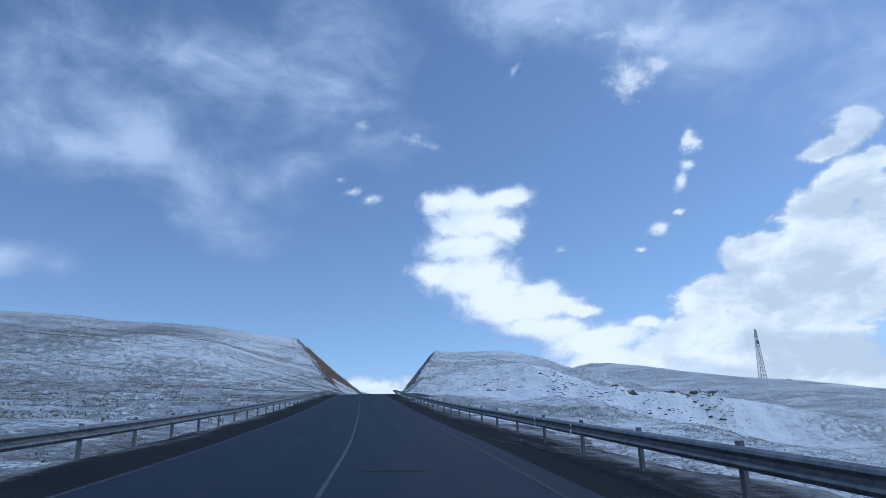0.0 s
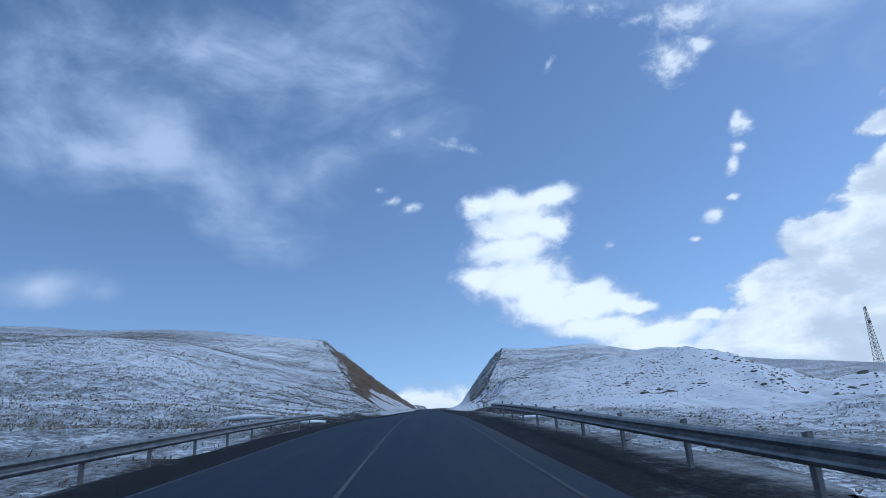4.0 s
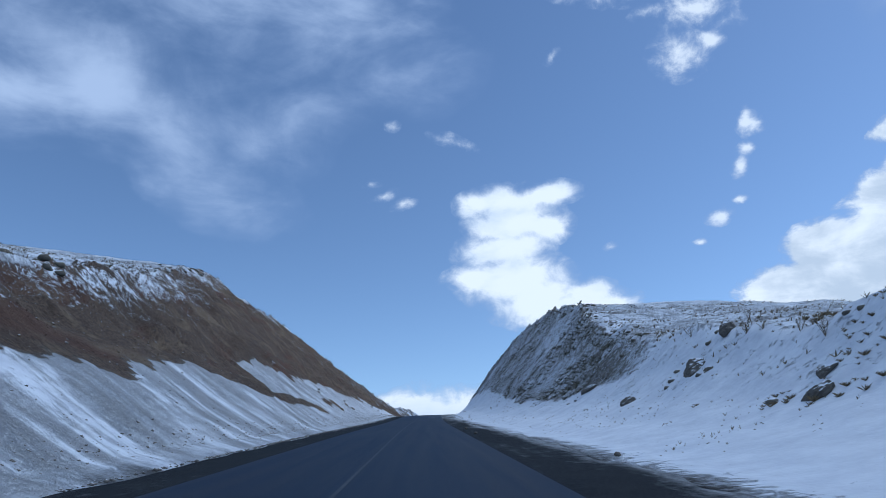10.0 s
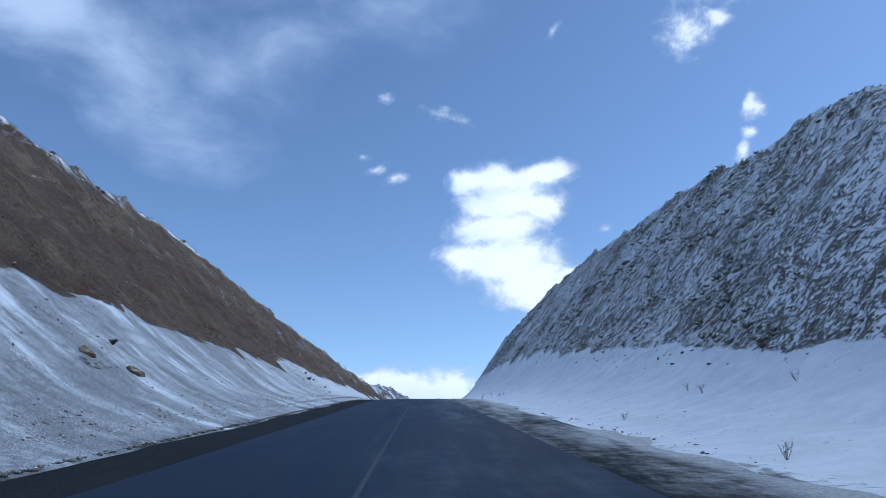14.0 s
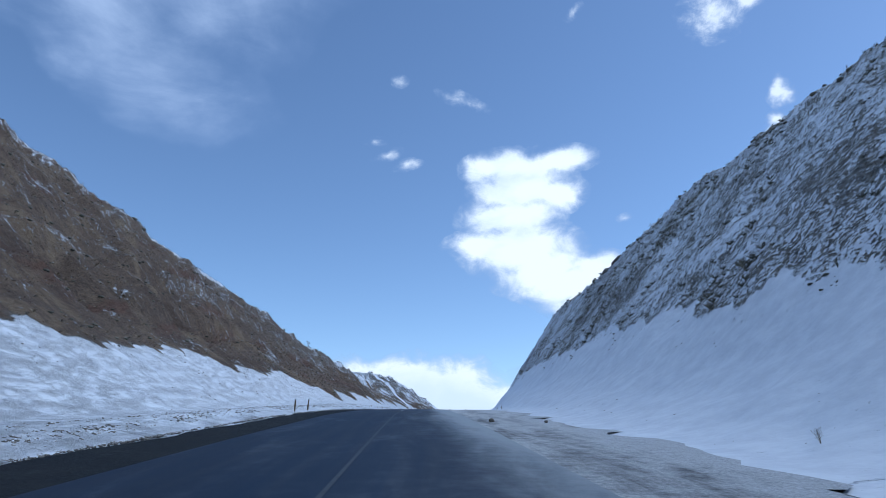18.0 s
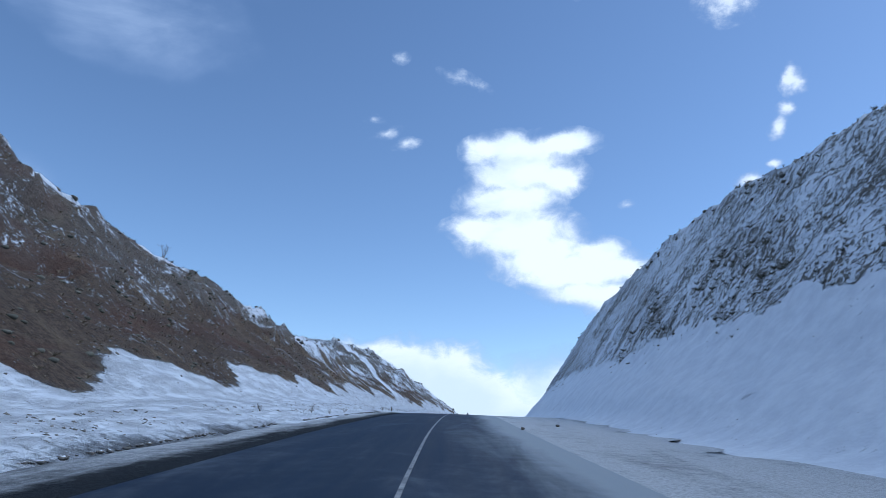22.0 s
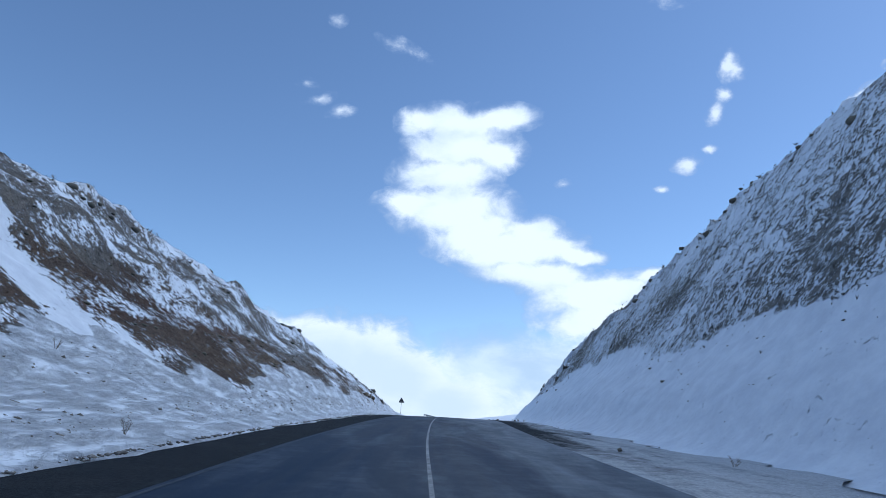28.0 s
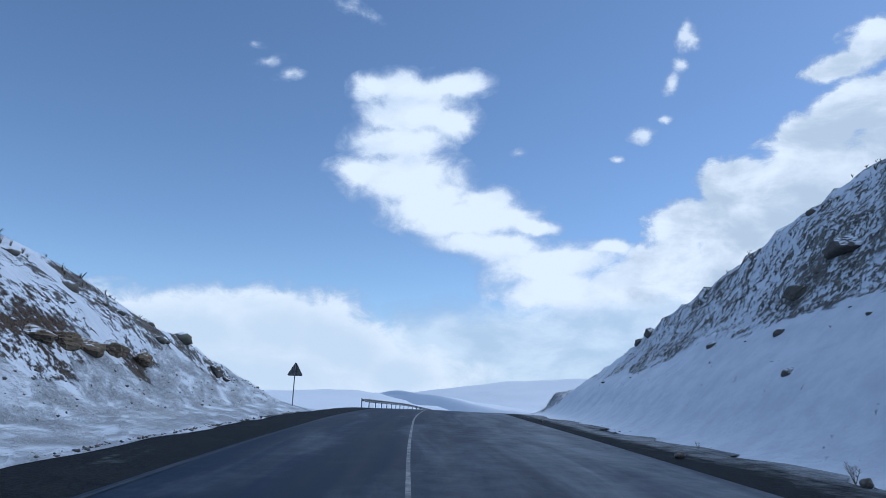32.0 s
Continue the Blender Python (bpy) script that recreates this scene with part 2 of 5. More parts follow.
M_GROUND, M_ROAD, M_VERGE = ground_material(), asphalt_material(), verge_material()
M_LINE = plain("road_paint", (0.06, 0.07, 0.085), (0.31, 0.32, 0.33), 3.0, 0.6, 0.0, 0.003)
M_FAINT = plain("worn_road_paint", (0.004, 0.012, 0.026), (0.032, 0.044, 0.060), 3.0, 0.7, 0.0, 0.003)
M_WORN = plain("half_worn_road_paint", (0.006, 0.014, 0.026), (0.075, 0.088, 0.102), 3.0, 0.65, 0.0, 0.003)
M_STEEL = plain("galvanised_steel", (0.13, 0.15, 0.17), (0.25, 0.27, 0.29), 2.2, 0.5, 0.7, 0.003)
M_POST = plain("weathered_steel", (0.13, 0.14, 0.155), (0.24, 0.25, 0.265), 3.0, 0.6, 0.6, 0.003)
M_MAST = plain("mast_steel", (0.15, 0.145, 0.145), (0.26, 0.24, 0.235), 0.8, 0.7, 0.3)
M_SIGN_BACK = plain("sign_back", (0.085, 0.085, 0.09), (0.15, 0.15, 0.155), 4.0, 0.6, 0.5)
M_STONE = plain("stone", (0.07, 0.065, 0.06), (0.20, 0.185, 0.165), 3.0, 0.9, 0.0, 0.03)
M_TWIG = plain("dry_twigs", (0.07, 0.055, 0.04), (0.20, 0.16, 0.11), 6.0, 0.95)
M_SNOW = plain("snow_clump", SNOW_SHADE, SNOW, 1.5, 0.6, 0.0, 0.04)

# ---- mesh kit ----


def grid_mesh(name, P, mat, layers=(), smooth=True):
    """A mesh from a rows x columns x 3 array of points, with float or vector layers on its points."""
    r, c = P.shape[:2]
    i = np.arange(r * c).reshape(r, c)
    q = np.stack((i[:-1, :-1], i[:-1, 1:], i[1:, 1:], i[1:, :-1]), -1).reshape(-1, 4)
    me = bpy.data.meshes.new(name)
    me.vertices.add(r * c)
    me.vertices.foreach_set("co", P.reshape(-1))
    me.loops.add(q.size)
    me.loops.foreach_set("vertex_index", q.reshape(-1).astype(np.int32))
    me.polygons.add(len(q))
    me.polygons.foreach_set("loop_start", np.arange(0, q.size, 4, dtype=np.int32))
    me.polygons.foreach_set("use_smooth", np.full(len(q), smooth))
    me.update(calc_edges=True)
    for key, val in layers:
        if val.ndim == 3:
            me.attributes.new(key, "FLOAT_VECTOR", "POINT").data.foreach_set("vector", val.reshape(-1).astype(np.float32))
        else:
            me.attributes.new(key, "FLOAT", "POINT").data.foreach_set("value", val.reshape(-1).astype(np.float32))
    me.materials.append(mat)
    return me


def part(name, bm, material, parent=None, label="", m=None):
    """Links a bmesh as one mesh object, under a thing or a part."""
    me = bpy.data.meshes.new(name)
    bm.to_mesh(me)
    bm.free()
    me.materials.append(material)
    ob = new(name, me)
    ob.parent = parent
    if m is not None:
        ob.matrix_basis = m
    return tagged(ob, label)


def box(bm, size, m=Matrix(), bevel=0.0):
    g = bmesh.ops.create_cube(bm, size=1, matrix=m @ Matrix.Diagonal((*size, 1)))
    if bevel:
        edges = list({e for v in g["verts"] for e in v.link_edges})
        bmesh.ops.bevel(bm, geom=edges, offset=bevel, segments=1, affect="EDGES")
    return bm


def rod(bm, a, b, r0, r1=None, sides=6):
    a, b = Vector(a), Vector(b)
    d = b - a
    m = Matrix.Translation((a + b) / 2) @ d.to_track_quat("Z", "Y").to_matrix().to_4x4()
    bmesh.ops.create_cone(bm, cap_ends=True, segments=sides, radius1=r0, radius2=r0 if r1 is None else r1, depth=d.length, matrix=m)
    return bm


# ---- the line of the road ----
ROAD_Y = [-400, *range(-40, 721, 20), 760, 800, 900, 1200]
ROAD_X = [-6, -3.2, -2.5, -1.75, -1.0, -0.78, -0.62, -0.5, -0.33, -0.03, 0.38, 0.9, 1.53, 2.21, 2.9, 3.58, 4.25, 4.92, 5.64, 6.46, 7.42, 8.49, 9.57, 10.53, 11.32, 11.94, 12.58, 13.43, 14.72, 16.49, 18.62, 21.0, 23.56, 26.39, 29.6, 33.22, 37.21, 41.4, 46.0, 51.4, 64.5, 80, 125, 280]
ROAD_Z = [-51, -6.02, -3.74, -1.45, 0.83, 3.21, 5.73, 8.34, 10.9, 13.46, 15.87, 18.06, 20.12, 22.25, 24.49, 26.66, 28.86, 31.07, 33.24, 35.4, 37.59, 39.9, 42.23, 44.55, 46.63, 48.53, 50.36, 51.96, 53.4, 54.74, 55.99, 57.12, 57.86, 58.6, 59.3, 59.9, 60.45, 60.78, 60.98, 61.05, 60.3, 58.6, 52.5, 38]
_y = np.arange(-420.0, 1221.0, 1.0)
_k = np.hanning(25)
_k /= _k.sum()


def _smooth(v):
    return np.convolve(np.pad(np.interp(_y, ROAD_Y, v), 12, mode="edge"), _k, "valid")


_x, _z = _smooth(ROAD_X), _smooth(ROAD_Z)
_h = np.gradient(_x, _y)


def road_x(y):
    return np.interp(y, _y, _x)


def road_z(y):
    return np.interp(y, _y, _z)


def road_turn(y):
    return np.interp(y, _y, _h)


def at(y, u, z=0.0):
    """The place u metres to the right of the road's middle, z above its level."""
    t = float(road_turn(y))
    c = 1 / math.sqrt(1 + t * t)
    return Vector((float(road_x(y)) + u * c, y - u * t * c, float(road_z(y) - camber(y, u)) + z))


def camber(y, u):
    """How far the right half of the road falls away at the start of the climb."""
    return 0.020 * np.clip(u, 0, 7) * (1 - ramp(y, 75, 130))


def heading(y):
    return -math.degrees(math.atan(float(road_turn(y))))


# ---- lattice noise ----


def lattice(x, y, seed):
    xi, yi = np.floor(x).astype(np.int64), np.floor(y).astype(np.int64)
    fx, fy = x - xi, y - yi
    fx, fy = fx * fx * (3 - 2 * fx), fy * fy * (3 - 2 * fy)

    def h(a, b):
        n = (a * 374761393 + b * 668265263 + seed * 2147483647) & 0xFFFFFFFF
        n = ((n ^ (n >> 13)) * 1274126177) & 0xFFFFFFFF
        return ((n ^ (n >> 16)) & 0xFFFF) / 32767.5 - 1
    return (h(xi, yi) * (1 - fx) + h(xi + 1, yi) * fx) * (1 - fy) + (h(xi, yi + 1) * (1 - fx) + h(xi + 1, yi + 1) * fx) * fy


def fractal(x, y, octaves, seed, gain=0.5):
    s, a = 0, 1.0
    for o in range(octaves):
        s = s + a * lattice(x * 2 ** o + 17.3 * o, y * 2 ** o - 9.1 * o, seed + o)
        a *= gain
    return s


def ramp(x, lo, hi):
    t = np.clip((x - lo) / (hi - lo), 0, 1)
    return t * t * (3 - 2 * t)


# ---- the lie of the land ----
LEFT_Y = [-400, 0, 60, 120, 185, 207, 225, *range(229, 726, 8), 800]
LEFT_H = [-6.0, -1.6, -1.0, -0.2, 0.1, 0.6, 2.5, 4.0, 4.7, 5.8, 7.2, 8.7, 10.1, 11.6, 13.0, 14.4, 15.6, 16.9, 18.7, 20.5, 22.4, 24.6, 26.5, 28.0, 29.2, 30.6, 30.5, 29.2, 27.5, 26.1, 26.3, 27.7, 28.6, 30.2, 31.5, 31.5, 31.0, 31.0, 30.7, 27.9, 25.0, 22.8, 20.2, 18.7, 17.2, 14.9, 13.9, 12.5, 11.7, 11.2, 10.3, 9.8, 9.4, 9.3, 10.3, 11.4, 12.6, 13.1, 13.3, 13.4, 12.7, 11.2, 9.7, 7.9, 6.6, 4.7, 2.0, -0.1, -0.4, -0.5, -4.0]
RIGHT_Y = [-400, 0, 100, 150, 197, 208, 222, 235, 250, 262, 275, *range(285, 727, 7), 735, 800]
RIGHT_H = [-9.0, -3.5, -2.2, -0.6, 0.0, 1.0, 4.2, 6.2, 5.8, 4.6, 5.4, 6.3, 7.1, 8.2, 9.7, 11.1, 12.4, 13.9, 15.4, 16.8, 17.9, 18.9, 19.8, 20.5, 21.1, 22.1, 23.0, 23.9, 24.7, 25.2, 25.2, 25.1, 25.5, 26.2, 26.7, 27.2, 27.5, 27.0, 26.3, 26.3, 27.1, 28.0, 27.0, 24.2, 21.9, 20.4, 19.6, 19.8, 21.0, 21.9, 22.3, 22.4, 22.4, 22.5, 22.5, 22.4, 22.1, 21.5, 21.4, 21.4, 21.3, 20.3, 18.6, 17.0, 15.6, 14.3, 13.4, 12.8, 12.1, 10.6, 8.6, 6.4, 3.9, 1.6, 0.4, -0.6, -4.0]
FOOT_L = ([0, 6.9, 8.0, 10, 13.5, 17], [0, 0, 0.4, 1.7, 4.3, 7.0])
FOOT_R = ([0, 8.0, 11, 13, 15, 17], [0, 0, 0.6, 1.5, 3.0, 5.2])

VERGE_R = ([0, 210, 300, 330, 400, 440, 470, 520, 565, 630, 680, 800], [7.3, 6.8, 6.2, 6.4, 7.3, 8.4, 9.0, 9.8, 10.6, 9.9, 9.2, 8.6])

SHIFT_L = ([330, 350, 460, 480, 500, 550, 600, 625, 640, 672, 700], [0, -0.7, -2.8, -2.8, -1.8, -1.6, -2.0, -0.8, 0.8, 1.8, 2])
SHIFT_R = ([330, 470, 500, 540, 600, 640, 700], [0, -0.6, 0.3, 1.3, 1.6, 2.0, 2.3])


def land(y, u):
    """Height of the land above the road's level at y, u metres beside it, with the shares of bare, earthy and stony ground."""
    a, left = np.abs(u), u < 0
    n1 = fractal(y / 9, u / 9, 4, 3)
    crest_l = np.interp(y, LEFT_Y, LEFT_H) + 0.5 * fractal(y / 6, y * 0 + 2.2, 3, 41)
    crest_r = np.interp(y, RIGHT_Y, RIGHT_H) + 0.55 * fractal(y / 7, y * 0 + 5.2, 3, 47)
    steep_l = 0.95
    steep_r = np.interp(y, [0, 330, 500, 580], [0.9, 1.19, 1.25, 1.6])
    road_a = a
    a = a + np.where(left, np.interp(y, *SHIFT_L), np.interp(y, *SHIFT_R)) * ramp(a, 7.5, 11)
    face_l = np.where(a < 17, np.interp(a, *FOOT_L), 7.0 + (a - 17) * steep_l)
    face_r = np.where(a < 17, np.interp(a, *FOOT_R), 5.2 + (a - 17) * steep_r)
    brink = np.interp(y, *VERGE_R)
    face_r = face_r * ramp(road_a, brink - 0.3, brink + 3.2)
    edge_l = np.where(crest_l > 7, 17 + (crest_l - 7.0) / steep_l, np.interp(crest_l, FOOT_L[1][1:], FOOT_L[0][1:]))
    edge_r = np.where(crest_r > 5.2, 17 + (crest_r - 5.2) / steep_r, np.interp(crest_r, FOOT_R[1][1:], FOOT_R[0][1:]))
    back_l = np.interp(y, [-100, 60, 130, 185, 215, 253, 300, 385, 800], [0.0, 0.02, 0.03, 0.16, 0.31, 0.30, 0.20, 0.12, 0.06])
    back_r = np.interp(y, [-100, 180, 215, 240, 300, 350, 388, 450, 800], [-0.12, -0.02, 0.14, 0.14, 0.05, -0.05, -0.1, 0.04, 0.05])
    d_l, d_r = a - edge_l, a - edge_r
    top_l = crest_l + back_l * np.minimum(d_l, 40) + np.minimum(back_l, 0.11) * np.clip(d_l - 40, 0, 260)
    top_r = crest_r + back_r * np.minimum(d_r, 45) + np.clip(back_r, -0.05, 0.03) * np.clip(d_r - 45, 0, 120)
    top_r = top_r - 13 * ramp(a, 48, 88) * ramp(y, 190, 215) * (1 - ramp(y, 250, 320))
    top_r = top_r - 0.2 * np.clip(a - 44, 0, 70) * (1 - ramp(y, 183, 204)) * ramp(y, 0, 90)
    h = np.where(left, np.minimum(face_l, top_l), np.minimum(face_r, top_r))
    h = h - camber(y, u)
    cut = np.where(left, d_l < 0, d_r < 0)          # on the face of the cutting
    crest = np.where(left, crest_l, crest_r)
    high = ramp(crest, 2, 6)
    side = np.where(left, ramp(a, 8.6, 12), ramp(road_a, np.maximum(brink, 8.6), np.maximum(brink, 8.6) + 3.4))
    # relief: ribs and ledges on the faces, hummocks behind
    rib = fractal(y / 4.6, a / 5.0, 5, 11, 0.6)
    ledge = fractal(y / 11 + 3, h / 1.5, 3, 23)
    rock = np.where(left, ramp(a, 14.5, 18), ramp(a, 15.5, 19)) * cut * high
    h = h + rock * (np.where(left, 0.66, 0.40) * rib + np.where(left, 0.45 + 0.3 * ramp(y, 430, 520), 0.24) * ledge)
    h = h + rock * left * ramp(y, 400, 450) * np.exp(-np.clip(h - 4, 0, 20) / 4.0) * (1.1 - 2.4 * np.abs(fractal(y / 4.5, a / 14, 2, 119, 0.4)))
    h = h + side * (1 - rock) * (0.10 * fractal(y / 2.2, u / 2.2, 4, 31) + 0.16 * n1)
    behind = ~cut & (a > 12)
    h = h + behind * (0.5 * fractal(y / 26, u / 26, 4, 61) + 0.10 * fractal(y / 2.5, u / 2.5, 3, 63)) * ramp(a, 12, 30)
    # gullied flank of the spoil heap
    heap = (u > 18) * ramp(u, 18, 34) * ramp(y, 120, 165) * (1 - ramp(y, 214, 236)) * (1 - ramp(u, 118, 150))
    h = h + heap * (3.0 * (0.42 - np.abs(fractal(u / 15 + 0.25 * fractal(y / 20, u / 40, 2, 145), y / 60, 3, 141, 0.45))) + 0.35 * fractal(u / 5, y / 9, 3, 143))
    # faint runnels in the drifts under the right face
    h = h + (u > 0) * (1 - rock) * cut * ramp(a, 9.5, 13) * ramp(y, 285, 330) * 0.20 * fractal(y / 13 + a / 9, a / 16, 2, 151, 0.4)
    # the upper edge of the drifts, with tongues against the rock
    tongue = 0.5 * fractal(y / 13, y * 0 + 8.8, 3, 71, 0.6) + 1.5 * (np.abs(fractal(y / 6, h / 11, 2, 77)) - 0.35) + 0.14 * fractal(y / 1.2, h / 2, 2, 79)
    line_l = np.interp(y, [230, 240, 247, 258, 264, 279, 289, 296, 300, 304, 309, 320, 330, 346, 352, 363, 372, 385, 405, 428, 436, 443, 460, 484, 497, 504, 524, 545, 565, 585, 600, 614, 635, 645, 655, 680, 693, 710], [4.6, 3.2, 2.5, 4.1, 3.6, 4.6, 5.1, 4.4, 3.4, 3.4, 6.8, 7.8, 6.4, 6.0, 7.6, 6.2, 5.4, 4.4, 4.2, 5.3, 5.4, 4.2, 3.7, 3.2, 3.9, 2.8, 2.3, 2.8, 2.4, 2.6, 3.0, 2.6, 2.9, 3.2, 2.4, 2.2, 2.0, 1.6])
    line_r = np.interp(y, [230, 275, 285, 295, 310, 335, 345, 360, 392, 420, 431, 447, 465, 480, 505, 521, 540, 556, 570, 590, 623, 655, 676, 686, 695, 703, 720], [9, 3.2, 2.4, 2.0, 1.8, 2.3, 2.5, 3.1, 4.4, 6.1, 6.0, 6.9, 6.2, 7.0, 7.2, 6.8, 6.9, 6.0, 5.6, 6.0, 6.2, 6.2, 5.8, 4.4, 3.6, 2.8, 2.4])
    over_l = ramp(h + tongue - line_l, -0.05, 0.16) * cut * ramp(y, 232, 246) * (y < 735)
    low = (1 - ramp(np.abs(h + 0.5 * tongue - np.interp(y, [298, 306, 318, 345, 365], [4.2, 3.2, 2.5, 3.0, 2.6])), 0.35, 0.7)) * ramp(fractal(y / 6, y * 0 + 3.1, 2, 197) + 0.8 * (y < 322), -0.1, 0.2) * ramp(y, 296, 302) * (1 - ramp(y, 350, 366)) * cut
    over_l = np.where(left, np.maximum(over_l, low), over_l)
    over_r = ramp(h + (0.35 + 0.75 * ramp(y, 380, 440) - 0.25 * ramp(y, 540, 600)) * tongue - line_r, -0.25, 0.5) * cut * ramp(y, 268, 296) * (y < 735)
    lower = 1 - ramp(h - line_l + 1.6 * fractal(y / 7, a / 5, 3, 161), np.interp(y, [380, 430, 560, 640, 690], [14, 5.0, 4.5, 3.0, 0.2]), np.interp(y, [380, 430, 560, 640, 690], [18, 9.0, 7.5, 4.6, 0.9]))
    # where growth and rock stand clear of the snow on the faces
    knot = 0.15 * fractal(y / 1.1 + 0.3 * a, a / 0.75, 2, 171, 0.6) + 0.11 * fractal(y / 3.6 + 0.2 * a, a / 1.6, 3, 173) + (0.12 + 0.18 * ramp(y, 600, 650)) * fractal(y / 9, a / 4, 3, 175)
    sheet = (0.24 + 0.16 * ramp(y, 540, 600)) * fractal(y / np.where(y > 560, 5.0, 3.0), h / 0.7, 3, 181, 0.6) + 0.18 * fractal(y / 1.4, a / 1.2, 3, 183, 0.6) + 0.12 * fractal(y / 12, h / 2.5, 2, 185)
    share_r = np.interp(y, [290, 325, 345, 370, 400, 440, 500, 560, 620, 660, 700], [0.10, 0.0, -0.08, 0.0, 0.0, -0.04, 0.0, -0.10, -0.08, -0.10, -0.13])
    share_l = np.interp(y, [250, 400, 440, 480, 520, 560, 600, 640, 690, 715], [0.62, 0.55, 0.50, 0.44, 0.38, 0.36, 0.26, 0.08, 0.02, -0.02])
    rim = 0.75 * ramp(h, crest - np.interp(y, [260, 300, 360, 430], [4, 8, 7, 4]), crest - 0.3) * np.interp(y, [255, 300, 420, 520], [0.9, 1.1, 0.8, 0.2])
    growth = np.where(left, np.where(lower > 0.5, np.maximum(share_l, np.interp(y, [400, 440, 520, 570, 640, 680], [0.75, 0.55, 0.52, 0.42, 0.16, 0.14])), share_l) - 0.9 * rim + sheet, share_r + knot)
    chute = (1 - ramp(np.abs(y - 572 - 0.25 * (a - 17)), 0.5, 1.1)) * (1 - ramp(h - line_r, 4.5, 6.5)) * (u > 0)
    growth = growth - 1.6 * chute
    gully = ramp(np.abs(fractal(y / 7 - a / 16, a / 40, 2, 199, 0.4)), 0.02, 0.09)
    growth = np.where(left, growth - 1.1 * (1 - gully) * ramp(y, 560, 620) * ramp(fractal(y / 15, a / 9, 2, 203), -0.15, 0.1), growth)
    late = ramp(y, 480, 600)
    slope_bare = np.where(left, 0.35 - 0.10 * ramp(y, 130, 170) * (1 - ramp(a, 60, 90)), 0.30 - 0.14 * heap - 0.10 * ramp(y, 150, 180) * (1 - ramp(y, 225, 245))) + 0.05 * fractal(y / 30, u / 45, 3, 191)
    bare = np.where(cut, np.where(left, 0.30 * (1 - ramp(y, 232, 262)), 0.02 + 0.17 * ramp(h, 1.0, 2.6) * (1 - ramp(y, 240, 310))), slope_bare)
    bare = np.where(a > 100, bare + (0.33 + 0.06 * n1 - bare) * ramp(a, 100, 150), bare)
    earth = np.where(left, np.maximum(over_l * (0.35 + 0.65 * np.maximum(lower, 1 - late)), 0.6 * (y < 262) * cut), 0.0)
    earth = np.where(cut, earth, 0.35)
    scree = np.where(left, cut * ramp(y, 226, 246) * np.interp(y, [340, 430, 450, 560, 600], [0.8, 0.8, 0.55, 0.6, 1.0]), 0.0)
    calm = ramp(y, 400, 450)
    # grit thrown from the road
    near = np.where(left & (y > 215), 1 - ramp(road_a + 0.3 * fractal(y / 3, u / 2, 3, 83), 5.9, 6.6), 1 - ramp(road_a + 0.4 * fractal(y / 3, u / 2, 3, 83), brink - np.interp(y, [330, 380], [0.4, 1.7]), brink + np.interp(y, [330, 380], [1.1, -0.8])))
    apron = (1 - ramp(np.abs(y - 172), 22, 36)) * (1 - ramp(a + 2.0 * n1, np.where(left, 8, 10), np.where(left, 13, 19))) * np.where(left, 0.75, 1.0)
    grit = np.maximum(near * np.where(left, 0.85, 0.62 - 0.35 * late), apron * 0.70)
    bare = np.maximum(bare, grit)
    stony = np.clip(np.maximum(near, apron) * 1.4, 0, 1)
    face = np.where(left, over_l, over_r)
    return h, bare, earth, stony, scree * (1 - near), face, np.clip(growth, -2, 2), calm


def far_land(x, y):
    """Level of the wide country round the pass."""
    ridge = np.interp(x, [60, 150, 246, 348, 446, 590, 900, 2000], [96, 106, 117, 107, 95, 66, 30, 60])
    right = np.interp(y, [-3000, -200, 60, 160, 330, 740, 900, 2000, 5000], [-0.5, -0.28, -0.05, 0.06, 0.26, 1.0, 0.96, 0.6, 0.8]) * ridge
    left = np.interp(y, [-3000, -100, 120, 230, 400, 700, 1000, 2000], [-50, -16, 12, 40, 78, 74, 62, 58]) + np.clip(-x - 40, 0, 260) * 0.09
    crest = ramp(y, 1300, 1860) * (1 - ramp(y, 2200, 3200)) * np.interp(x, [-200, 100, 213, 322, 373, 446, 633, 1000], [4, 6, 12, 14, 3, 22, 52, 62])
    ahead = crest + np.interp(y, [700, 800, 1000, 1500, 2200, 3000, 4800], [58, 52, 46, 50, 58, 60, 60]) + 3 * fractal(x / 420, y / 420, 3, 91) * ramp(y, 1000, 1800)
    z = left * (1 - ramp(x, -60, 140)) + right * ramp(x, -60, 140)
    z = z * (1 - ramp(y, 700, 860)) + ahead * ramp(y, 700, 860)
    return z + 2.5 * fractal(x / 90, y / 90, 4, 95)


